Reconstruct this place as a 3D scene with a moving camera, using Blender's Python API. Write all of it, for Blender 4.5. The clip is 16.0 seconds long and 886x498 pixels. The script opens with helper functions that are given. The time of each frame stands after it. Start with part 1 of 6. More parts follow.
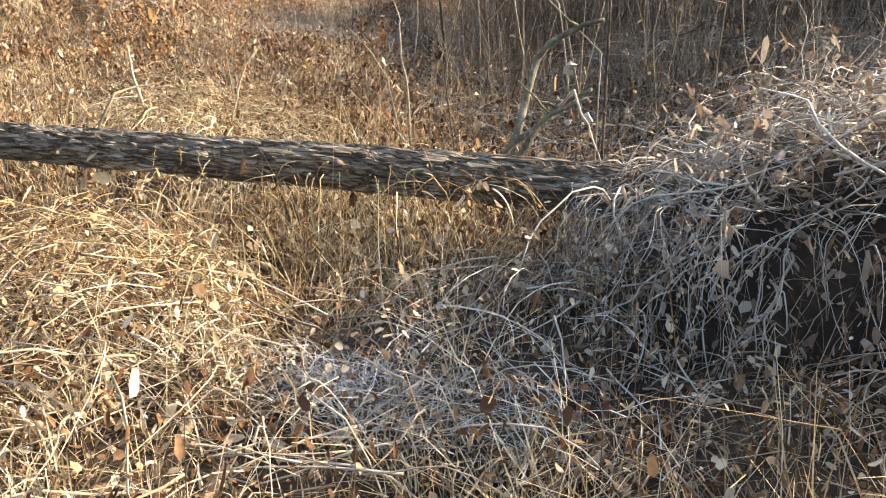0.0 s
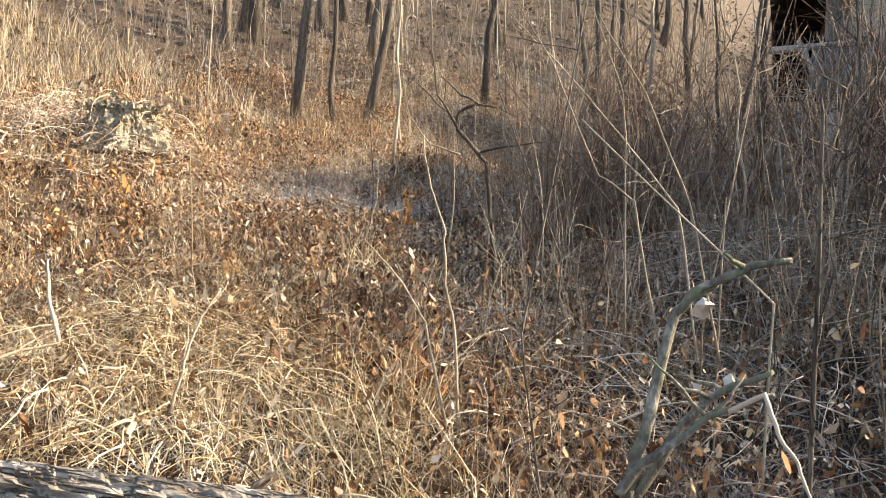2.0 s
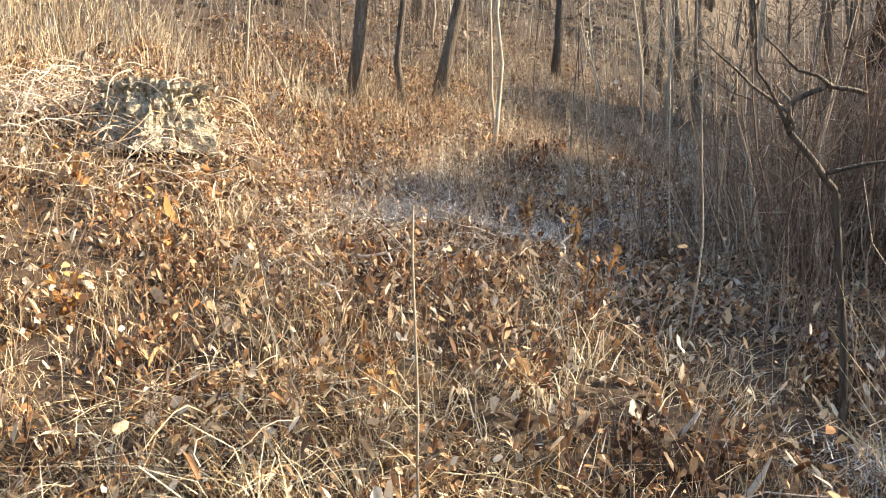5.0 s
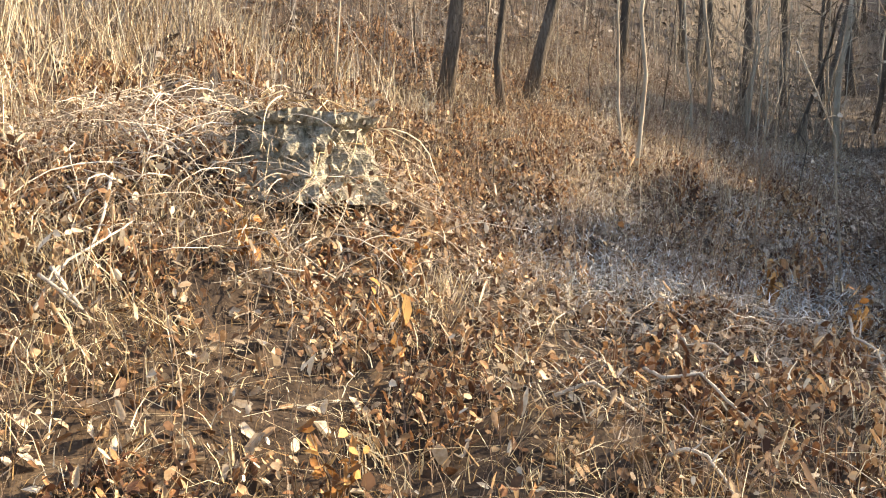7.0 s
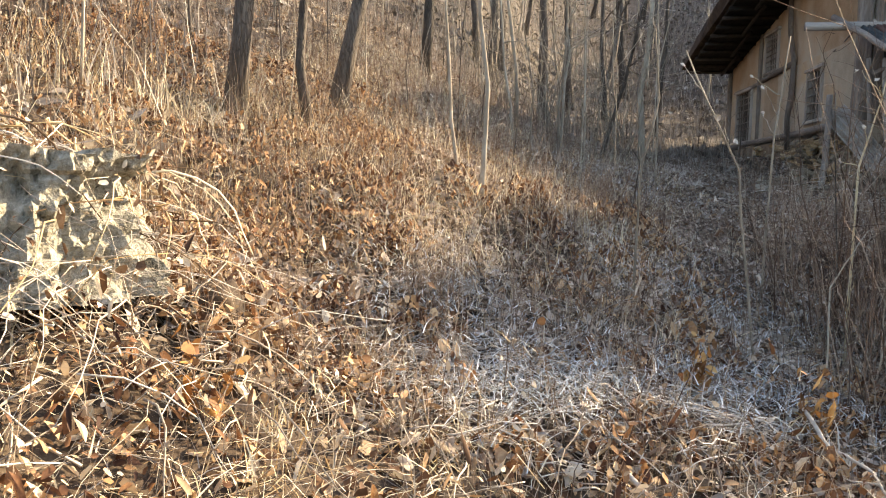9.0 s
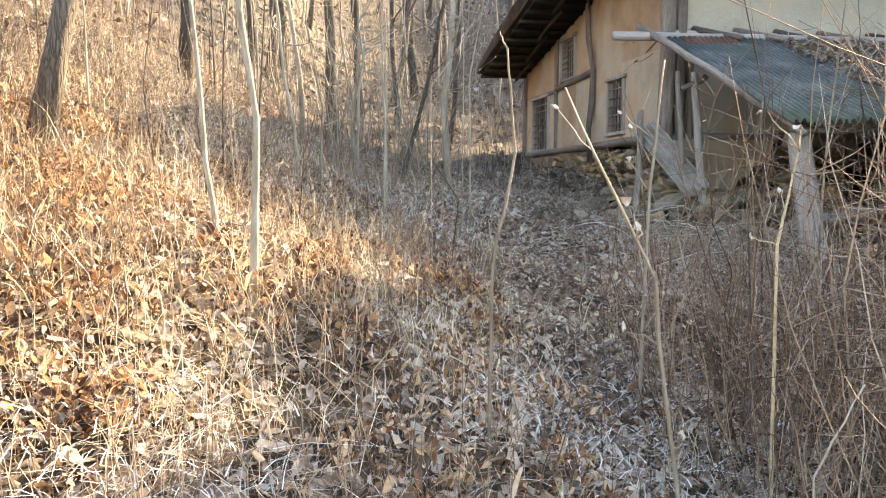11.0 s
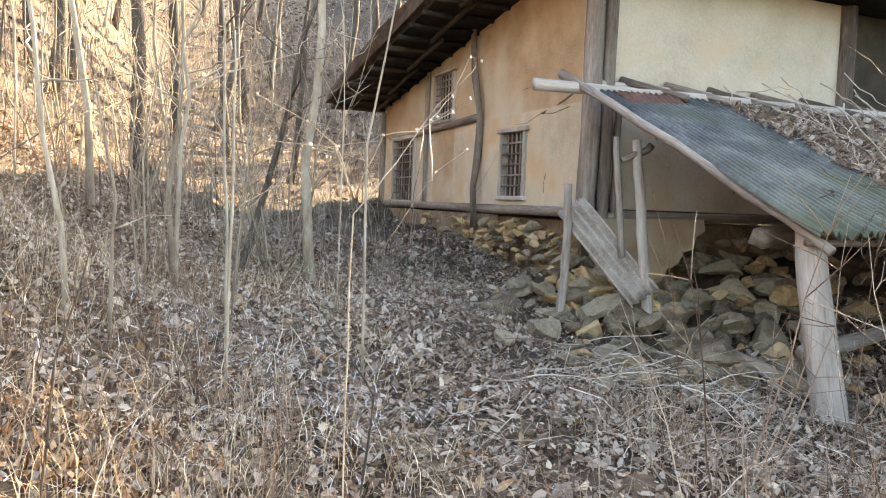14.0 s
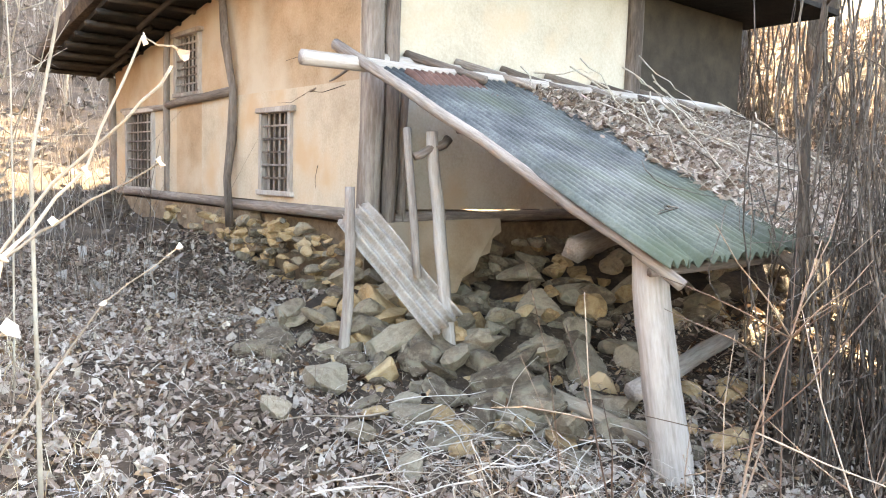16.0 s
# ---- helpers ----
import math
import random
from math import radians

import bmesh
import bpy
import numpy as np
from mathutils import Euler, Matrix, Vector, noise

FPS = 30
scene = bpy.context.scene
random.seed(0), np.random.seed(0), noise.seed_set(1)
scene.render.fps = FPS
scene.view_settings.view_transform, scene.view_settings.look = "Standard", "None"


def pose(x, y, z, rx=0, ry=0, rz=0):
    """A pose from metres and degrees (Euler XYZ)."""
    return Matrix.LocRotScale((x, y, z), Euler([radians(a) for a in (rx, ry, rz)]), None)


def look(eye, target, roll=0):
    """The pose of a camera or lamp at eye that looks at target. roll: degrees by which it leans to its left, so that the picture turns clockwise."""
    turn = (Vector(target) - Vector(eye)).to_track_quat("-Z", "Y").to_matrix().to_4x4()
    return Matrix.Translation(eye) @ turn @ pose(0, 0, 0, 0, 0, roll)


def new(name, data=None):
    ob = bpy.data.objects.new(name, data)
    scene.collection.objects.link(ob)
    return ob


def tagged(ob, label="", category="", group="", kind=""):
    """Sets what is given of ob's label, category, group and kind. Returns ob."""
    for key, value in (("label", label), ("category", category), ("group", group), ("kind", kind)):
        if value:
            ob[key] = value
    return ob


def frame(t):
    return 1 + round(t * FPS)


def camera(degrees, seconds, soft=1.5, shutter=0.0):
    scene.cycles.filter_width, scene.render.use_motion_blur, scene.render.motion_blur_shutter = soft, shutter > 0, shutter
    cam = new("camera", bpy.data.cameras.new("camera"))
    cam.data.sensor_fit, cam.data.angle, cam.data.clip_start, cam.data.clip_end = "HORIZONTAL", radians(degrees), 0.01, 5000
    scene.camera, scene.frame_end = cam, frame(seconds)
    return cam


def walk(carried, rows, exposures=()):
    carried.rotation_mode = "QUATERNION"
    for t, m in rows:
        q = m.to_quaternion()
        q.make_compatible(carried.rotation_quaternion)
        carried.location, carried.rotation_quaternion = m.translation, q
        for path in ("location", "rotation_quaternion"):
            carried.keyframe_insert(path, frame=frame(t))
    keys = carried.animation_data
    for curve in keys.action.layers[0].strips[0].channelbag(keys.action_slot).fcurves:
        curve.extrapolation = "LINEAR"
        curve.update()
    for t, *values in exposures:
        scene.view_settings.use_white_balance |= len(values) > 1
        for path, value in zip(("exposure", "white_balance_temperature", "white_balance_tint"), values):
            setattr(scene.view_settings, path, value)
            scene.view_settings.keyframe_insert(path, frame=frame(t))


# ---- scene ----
cam = camera(60.08, 16.0, soft=1.1)
PATH = [
    (0, 0.636, -14.916, -2.676, -24.33, -9.53, 0.86), (0.5, 0.513, -14.793, -2.467, -24.36, -6.24, 1.55),
    (1, 0.159, -14.501, -2.295, -24.75, -2.45, 1.87), (1.5, -0.116, -14.070, -2.226, -25.55, -0.81, 1.47),
    (2, -0.222, -13.550, -2.173, -25.38, -0.10, 1.79), (2.5, -0.298, -13.276, -2.04, -27.24, -2.05, 1.78),
    (3, -0.509, -13.071, -2.08, -31.57, -1.46, 1.35), (3.5, -1.006, -12.824, -2.041, -33.47, -2.51, 1.21),
    (4.6, -1.8, -12.35, -1.86, -28.5, -2.6, 1.3),
    (6, -2.780, -11.963, -1.575, -19.48, -1.46, 1.53), (6.5, -3.207, -11.989, -1.453, -23.89, -2.82, 1.79),
    (7, -3.691, -11.887, -1.324, -21.98, -4.52, 2.38), (7.5, -3.819, -11.745, -1.294, -15.37, -5.87, 2.25),
    (8, -3.932, -11.345, -1.283, -13.01, -2.16, 2.16), (8.5, -4.096, -10.956, -1.184, -10.60, -1.52, 1.37),
    (9, -4.292, -10.739, -1.072, -5.88, -4.38, 1.30), (9.5, -4.334, -10.453, -0.985, 0.58, -5.25, 1.21),
    (10, -4.299, -9.997, -0.877, 3.63, -3.2, 0.5), (11.1, -4.3, -9.1, -0.66, 10.2, -4.9, 0.1),
    (12.3, -4.304, -8.159, -0.459, 15.49, -6.43, -0.12), (13, -4.286, -7.492, -0.223, 15.90, -6.36, 1.67),
    (13.5, -4.200, -7.011, -0.135, 17.83, -2.49, 1.55), (14, -4.199, -6.557, -0.008, 22.94, -3.43, 2.21),
    (14.5, -4.157, -6.133, 0.094, 28.20, -6.34, 2.46), (15, -3.986, -5.817, 0.131, 33.81, -7.39, 1.88),
    (15.5, -3.741, -5.483, 0.241, 36.18, -5.33, 1.99), (16, -3.535, -5.250, 0.296, 40.47, -5.47, 1.80)]


def heading(x, y, z, yaw, pitch, roll):
    a, b = radians(yaw), radians(pitch)
    return look((x, y, z), (x + math.sin(a) * math.cos(b), y + math.cos(a) * math.cos(b), z + math.sin(b)), roll)


walk(cam, [(r[0], heading(*r[1:])) for r in PATH],
     [(0, 1.78, 7000, 9), (1.5, 1.86, 6900, 9), (3, 1.85, 6800, 8), (6.4, 2.05, 6900, 9), (7.0, 1.78, 6900, 9), (9, 2.05, 6900, 8), (10.2, 2.8, 7100, 7), (12.3, 3.2, 7900, 10), (13.2, 3.3, 7950, 9), (14.2, 3.6, 8000, 9), (16, 4.4, 8100, 11)])

# ---- light ----
SUN_EL, SUN_AZ = radians(28), radians(60)      # azimuth from +y towards +x
sky = bpy.data.worlds.new("sky")
scene.world = sky
sky.use_nodes = True
wn = sky.node_tree.nodes
wt = wn.new("ShaderNodeTexSky")
wt.sky_type, wt.sun_disc, wt.sun_elevation, wt.sun_rotation = "NISHITA", False, SUN_EL, SUN_AZ
wt.dust_density = 2.5
sky.node_tree.links.new(wt.outputs[0], wn["Background"].inputs[0])
wn["Background"].inputs[1].default_value = 0.118
sun_data = bpy.data.lights.new("sun", "SUN")
sun_data.energy, sun_data.angle, sun_data.color = 4.8, radians(0.53), (1.0, 0.83, 0.6)
sun = new("sun", sun_data)
sun.matrix_world = look((math.sin(SUN_AZ) * 50, math.cos(SUN_AZ) * 50, math.tan(SUN_EL) * 50), (0, 0, 0))


# ---- materials ----
def material(name, stops, scale=4.0, rough=0.85, bump=0.3, fine=60.0, metal=0.0, stretch=(1, 1, 1), per=0.0,
             island=False, glow=0.0, spec=0.3, spots=None):
    """Surface: coarse noise picks from stops, fine noise adds grain and relief; per: change from piece to piece."""
    m = bpy.data.materials.new(name)
    m.use_nodes = True
    n, l = m.node_tree.nodes, m.node_tree.links
    b = n["Principled BSDF"]
    b.inputs["Roughness"].default_value, b.inputs["Metallic"].default_value = rough, metal
    b.inputs["Specular IOR Level"].default_value = spec
    co = n.new("ShaderNodeTexCoord")
    mp = n.new("ShaderNodeMapping")
    mp.inputs["Scale"].default_value = stretch
    l.new(co.outputs["Object"], mp.inputs[0])
    big, small = n.new("ShaderNodeTexNoise"), n.new("ShaderNodeTexNoise")
    for t, s, d in ((big, scale, 5), (small, fine, 3)):
        t.inputs["Scale"].default_value, t.inputs["Detail"].default_value, t.inputs["Roughness"].default_value = s, d, 0.65
        l.new(mp.outputs[0], t.inputs["Vector"])
    f = n.new("ShaderNodeMath")
    f.operation = "MULTIPLY_ADD"
    l.new(small.outputs[0], f.inputs[0])
    f.inputs[1].default_value = 0.45
    l.new(big.outputs[0], f.inputs[2])
    shift = n.new("ShaderNodeMath")
    shift.operation = "MULTIPLY_ADD"
    if island:
        g = n.new("ShaderNodeNewGeometry")
        l.new(g.outputs["Random Per Island"], shift.inputs[0])
    else:
        g = n.new("ShaderNodeObjectInfo")
        l.new(g.outputs["Random"], shift.inputs[0])
    shift.inputs[1].default_value = per
    l.new(f.outputs[0], shift.inputs[2])
    off = n.new("ShaderNodeMath")
    off.operation = "SUBTRACT"
    l.new(shift.outputs[0], off.inputs[0])
    off.inputs[1].default_value = 0.225 + per / 2
    r = n.new("ShaderNodeValToRGB")
    e = r.color_ramp.elements
    while len(e) < len(stops):
        e.new(0.5)
    for i, (p, c) in enumerate(stops):
        e[i].position, e[i].color = p, (*c, 1)
    l.new(off.outputs[0], r.inputs[0])
    colour = r.outputs[0]
    if spots:
        sc, lo, hi, c = spots
        t = n.new("ShaderNodeTexNoise")
        t.inputs["Scale"].default_value, t.inputs["Detail"].default_value = sc, 6
        l.new(co.outputs["Object"], t.inputs["Vector"])
        q = n.new("ShaderNodeMapRange")
        q.inputs[1].default_value, q.inputs[2].default_value = lo, hi
        l.new(t.outputs[0], q.inputs[0])
        x = n.new("ShaderNodeMix")
        x.data_type = "RGBA"
        l.new(q.outputs[0], x.inputs["Factor"])
        l.new(colour, x.inputs["A"])
        x.inputs["B"].default_value = (*c, 1)
        colour = x.outputs["Result"]
    l.new(colour, b.inputs["Base Color"])
    if bump:
        u = n.new("ShaderNodeBump")
        u.inputs["Strength"].default_value, u.inputs["Distance"].default_value = bump, 0.02
        l.new(f.outputs[0], u.inputs["Height"])
        l.new(u.outputs[0], b.inputs["Normal"])
    if glow:
        tr, mx = n.new("ShaderNodeBsdfTranslucent"), n.new("ShaderNodeMixShader")
        l.new(colour, tr.inputs[0])
        mx.inputs[0].default_value = glow
        l.new(b.outputs[0], mx.inputs[1])
        l.new(tr.outputs[0], mx.inputs[2])
        l.new(mx.outputs[0], n["Material Output"].inputs[0])
    return m


M_NEEDLE = material("pine_needles", [(0.2, (0.02, 0.035, 0.012)), (0.5, (0.045, 0.07, 0.025)), (0.8, (0.08, 0.11, 0.04))], 1.0, rough=0.6, bump=0, per=0.5, island=True)
M_SOIL = material("soil", [(0.3, (0.02, 0.013, 0.009)), (0.5, (0.05, 0.033, 0.022)), (0.7, (0.11, 0.078, 0.05))], 3, bump=0.8, fine=25)
M_LEAF = material("dead_leaves", [(0.2, (0.10, 0.05, 0.025)), (0.42, (0.24, 0.135, 0.07)), (0.62, (0.40, 0.28, 0.17)), (0.88, (0.68, 0.58, 0.45))],
                  1.0, rough=0.7, bump=0, per=0.9, island=True, glow=0.2)
M_LEAF_GREY = material("grey_dead_leaves", [(0.2, (0.14, 0.095, 0.07)), (0.45, (0.27, 0.20, 0.155)), (0.65, (0.37, 0.30, 0.245)), (0.9, (0.50, 0.44, 0.375))],
                       1.0, rough=0.7, bump=0, per=0.75, island=True, glow=0.25)
# grey-brown far leaves, darkened further for shade the upper slope lacks
M_LEAF_FAR = material("darkened_far_leaves", [(0.2, (0.07, 0.054, 0.043)), (0.45, (0.15, 0.125, 0.105)), (0.65, (0.245, 0.21, 0.18)), (0.85, (0.38, 0.35, 0.31))],
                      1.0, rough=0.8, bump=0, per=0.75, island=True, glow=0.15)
M_LEAF_RED = material("russet_dead_leaves", [(0.2, (0.065, 0.03, 0.018)), (0.42, (0.18, 0.085, 0.042)), (0.62, (0.36, 0.19, 0.085)), (0.88, (0.60, 0.43, 0.26))],
                      1.0, rough=0.75, bump=0, per=0.9, island=True, glow=0.2)
M_GRASS = material("dry_grass", [(0.12, (0.12, 0.07, 0.036)), (0.36, (0.36, 0.24, 0.115)), (0.56, (0.63, 0.51, 0.32)), (0.85, (0.86, 0.79, 0.61))],
                   0.8, rough=0.6, bump=0, per=0.95, island=True, glow=0.25)
M_WEED = material("dry_weed_stems", [(0.2, (0.10, 0.065, 0.048)), (0.45, (0.22, 0.155, 0.115)), (0.7, (0.38, 0.30, 0.23)), (0.9, (0.56, 0.49, 0.4))],
                  0.8, rough=0.7, bump=0, per=0.6, island=True, glow=0.2)
M_VINE = material("pale_dead_vines", [(0.2, (0.20, 0.15, 0.11)), (0.45, (0.38, 0.32, 0.26)), (0.7, (0.58, 0.52, 0.45)), (0.9, (0.7, 0.66, 0.6))],
                  2, rough=0.75, bump=0, per=0.5, island=True)
M_BARK = material("grey_brown_bark", [(0.25, (0.036, 0.029, 0.024)), (0.5, (0.10, 0.08, 0.064)), (0.75, (0.22, 0.19, 0.16))], 7, bump=1.0,
                  fine=45, stretch=(1, 1, 0.22), per=0.2)
M_BARK_LOG = material("furrowed_log_bark", [(0.30, (0.045, 0.035, 0.028)), (0.5, (0.24, 0.205, 0.17)), (0.75, (0.46, 0.43, 0.385))], 10, bump=0.8,
                      fine=70, stretch=(1, 1, 0.25))
M_BARK_PALE = material("pale_sapling_bark", [(0.25, (0.16, 0.125, 0.09)), (0.5, (0.30, 0.25, 0.19)), (0.75, (0.45, 0.41, 0.34))], 8, bump=0.4,
                       stretch=(1, 1, 0.3), per=0.3)
M_STUMP = material("mossy_rotten_wood", [(0.30, (0.04, 0.034, 0.025)), (0.39, (0.18, 0.16, 0.12)), (0.56, (0.31, 0.285, 0.23)), (0.76, (0.49, 0.46, 0.40))], 22, bump=1.0,
                   fine=70)
# ochre of the upper wall, toned down a little for the eave's shade
M_MUD = material("ochre_mud_plaster", [(0.3, (0.30, 0.195, 0.115)), (0.5, (0.41, 0.28, 0.175)), (0.75, (0.51, 0.375, 0.26))], 1.6, bump=0.35,
                 fine=50, spots=(0.9, 0.46, 0.62, (0.50, 0.41, 0.31)))
M_MUD_LOW = material("beige_mud_plaster", [(0.3, (0.38, 0.30, 0.215)), (0.5, (0.49, 0.40, 0.30)), (0.75, (0.57, 0.49, 0.39))], 1.8, bump=0.35,
                     fine=50, spots=(1.7, 0.5, 0.68, (0.50, 0.35, 0.22)))
M_MUD_PALE = material("pale_mud_plaster", [(0.3, (0.37, 0.31, 0.235)), (0.5, (0.46, 0.40, 0.315)), (0.75, (0.54, 0.485, 0.395))], 1.3, bump=0.3,
                      fine=45, spots=(1.6, 0.56, 0.75, (0.50, 0.38, 0.26)))
M_WOOD = material("weathered_grey_timber", [(0.25, (0.07, 0.052, 0.042)), (0.5, (0.19, 0.15, 0.125)), (0.75, (0.36, 0.31, 0.27))], 5, bump=0.8,
                  fine=60, stretch=(1, 1, 0.12), per=0.3)
M_WOOD_ROT = material("rotten_tan_timber", [(0.3, (0.12, 0.085, 0.06)), (0.5, (0.27, 0.21, 0.155)), (0.75, (0.36, 0.30, 0.23))], 6, bump=1.0,
                      fine=50, stretch=(1, 1, 0.2))
M_WOOD_PALE = material("bleached_timber", [(0.25, (0.20, 0.16, 0.13)), (0.5, (0.38, 0.33, 0.29)), (0.75, (0.52, 0.47, 0.42))], 4, bump=0.6,
                       fine=60, stretch=(1, 1, 0.12), per=0.25)
# timber of the roof's underside, its colour lowered for the shade there
M_WOOD_DARK = material("eave_shade_timber", [(0.3, (0.010, 0.008, 0.006)), (0.5, (0.025, 0.019, 0.015)), (0.75, (0.055, 0.042, 0.034))], 5, bump=0.7, per=0.4)
M_STONE = material("field_stone", [(0.25, (0.085, 0.062, 0.042)), (0.5, (0.20, 0.155, 0.108)), (0.75, (0.34, 0.28, 0.20))], 3, bump=0.8, fine=35,
                   per=0.45, spots=(3, 0.52, 0.7, (0.19, 0.165, 0.115)))
M_STONE_OCHRE = material("ochre_stone", [(0.25, (0.24, 0.15, 0.075)), (0.5, (0.40, 0.27, 0.14)), (0.75, (0.5, 0.37, 0.22))], 3, bump=0.7, fine=35, per=0.4)
M_TIN = material("corrugated_sheet", [(0.3, (0.045, 0.048, 0.05)), (0.5, (0.095, 0.10, 0.10)), (0.75, (0.20, 0.205, 0.195))], 2.5, rough=0.75,
                 bump=0.2, metal=0.0, spots=(1.1, 0.54, 0.72, (0.085, 0.095, 0.07)), spec=0.25)


def add_moss(m):
    """Moss that thickens towards the low, damp end of the roof sheets."""
    n, l = m.node_tree.nodes, m.node_tree.links
    p = n["Principled BSDF"]
    old = p.inputs["Base Color"].links[0].from_socket
    co, sep, rng_, noi = n.new("ShaderNodeTexCoord"), n.new("ShaderNodeSeparateXYZ"), n.new("ShaderNodeMapRange"), n.new("ShaderNodeTexNoise")
    l.new(co.outputs["Object"], sep.inputs[0])
    noi.inputs["Scale"].default_value, noi.inputs["Detail"].default_value = 3.5, 6
    l.new(co.outputs["Object"], noi.inputs["Vector"])
    ad = n.new("ShaderNodeMath")
    ad.operation = "MULTIPLY_ADD"
    l.new(noi.outputs[0], ad.inputs[0])
    ad.inputs[1].default_value = -2.2
    l.new(sep.outputs[1], ad.inputs[2])
    rng_.inputs[1].default_value, rng_.inputs[2].default_value = -3.0, -4.3
    l.new(ad.outputs[0], rng_.inputs[0])
    sc = n.new("ShaderNodeMath")
    sc.operation = "MULTIPLY"
    l.new(rng_.outputs[0], sc.inputs[0])
    sc.inputs[1].default_value = 0.62
    mx = n.new("ShaderNodeMix")
    mx.data_type = "RGBA"
    l.new(sc.outputs[0], mx.inputs["Factor"])
    l.new(old, mx.inputs["A"])
    mx.inputs["B"].default_value = (0.075, 0.092, 0.048, 1)
    l.new(mx.outputs["Result"], p.inputs["Base Color"])


add_moss(M_TIN)


def add_furrows(m, scale, along, depth):
    """Dark furrows between raised plates of bark, long in the direction of the stem."""
    n, l = m.node_tree.nodes, m.node_tree.links
    p = n["Principled BSDF"]
    co, mp, warp, add, vor, rng_ = (n.new("ShaderNode" + k) for k in ("TexCoord", "Mapping", "TexNoise", "MixRGB", "TexVoronoi", "MapRange"))
    mp.inputs["Scale"].default_value = (1, 1, along)
    l.new(co.outputs["Object"], mp.inputs[0])
    warp.inputs["Scale"].default_value, warp.inputs["Detail"].default_value = scale * 0.6, 3
    l.new(mp.outputs[0], warp.inputs["Vector"])
    add.blend_type = "ADD"
    add.inputs[0].default_value = 1.8 / scale
    l.new(mp.outputs[0], add.inputs[1])
    l.new(warp.outputs["Color"], add.inputs[2])
    vor.feature = "DISTANCE_TO_EDGE"
    vor.inputs["Scale"].default_value = scale
    l.new(add.outputs[0], vor.inputs["Vector"])
    rng_.inputs[1].default_value, rng_.inputs[2].default_value = -0.02, 0.11
    l.new(vor.outputs["Distance"], rng_.inputs[0])
    mx = n.new("ShaderNodeMix")
    mx.data_type = "RGBA"
    l.new(rng_.outputs[0], mx.inputs["Factor"])
    mx.inputs["A"].default_value = (0.06, 0.048, 0.038, 1)
    l.new(p.inputs["Base Color"].links[0].from_socket, mx.inputs["B"])
    l.new(mx.outputs["Result"], p.inputs["Base Color"])
    u = n.new("ShaderNodeBump")
    u.inputs["Strength"].default_value, u.inputs["Distance"].default_value = 1.0, depth
    l.new(rng_.outputs[0], u.inputs["Height"])
    l.new(p.inputs["Normal"].links[0].from_socket, u.inputs["Normal"])
    l.new(u.outputs[0], p.inputs["Normal"])


add_furrows(M_BARK_LOG, 40, 0.13, 0.01)
add_furrows(M_BARK, 38, 0.16, 0.008)
M_RUST = material("rusty_sheet", [(0.3, (0.08, 0.04, 0.032)), (0.6, (0.16, 0.08, 0.06)), (0.8, (0.25, 0.17, 0.14))], 6, rough=0.7, bump=0.2)
M_EARTH = material("brown_earth_wall", [(0.3, (0.12, 0.08, 0.05)), (0.5, (0.21, 0.145, 0.095)), (0.75, (0.33, 0.25, 0.17))], 4, bump=1.0, fine=30)
M_LICHEN = material("lichened_grey_bark", [(0.3, (0.07, 0.06, 0.048)), (0.5, (0.17, 0.155, 0.125)), (0.7, (0.40, 0.385, 0.33))], 14, bump=0.8, fine=70, stretch=(1, 1, 0.5), spots=(9, 0.5, 0.66, (0.16, 0.175, 0.11)))
M_BROAD = material("pale_broad_leaf", [(0.25, (0.30, 0.21, 0.14)), (0.5, (0.50, 0.41, 0.32)), (0.75, (0.66, 0.59, 0.50))], 25, rough=0.7, bump=0.3, per=0.4, glow=0.15)
M_FROST_VINE = material("frosted_dead_vines", [(0.15, (0.14, 0.11, 0.085)), (0.4, (0.36, 0.32, 0.275)), (0.65, (0.58, 0.555, 0.52)), (0.9, (0.80, 0.79, 0.77))], 2, rough=0.7, bump=0, per=0.7, island=True)
# near-black earth: shade of the void and the hollow put into its colour
M_SHADE_EARTH = material("shade_dark_earth", [(0.3, (0.012, 0.008, 0.006)), (0.5, (0.026, 0.018, 0.013)), (0.7, (0.055, 0.04, 0.028))], 4, bump=1.0, fine=25)
M_ORANGE = material("orange_dead_leaves", [(0.2, (0.16, 0.07, 0.025)), (0.5, (0.42, 0.20, 0.06)), (0.8, (0.62, 0.38, 0.15))], 1.0, rough=0.7, bump=0, per=0.8, island=True, glow=0.25)
M_FROST = material("frosted_stems", [(0.2, (0.34, 0.35, 0.35)), (0.5, (0.55, 0.57, 0.58)), (0.8, (0.74, 0.76, 0.77))], 1.0, rough=0.6, bump=0, per=0.8, island=True)
# dark fill: shade of unlit rooms and gaps put into the colour
M_VOID = material("void_shade", [(0.3, (0.03, 0.024, 0.018)), (0.7, (0.07, 0.055, 0.04))], 3)
M_FAR = material("far_wooded_slope", [(0.3, (0.09, 0.07, 0.055)), (0.5, (0.17, 0.14, 0.115)), (0.7, (0.27, 0.23, 0.19))], 0.5, bump=0.5, fine=5, stretch=(1, 1, 0.4))


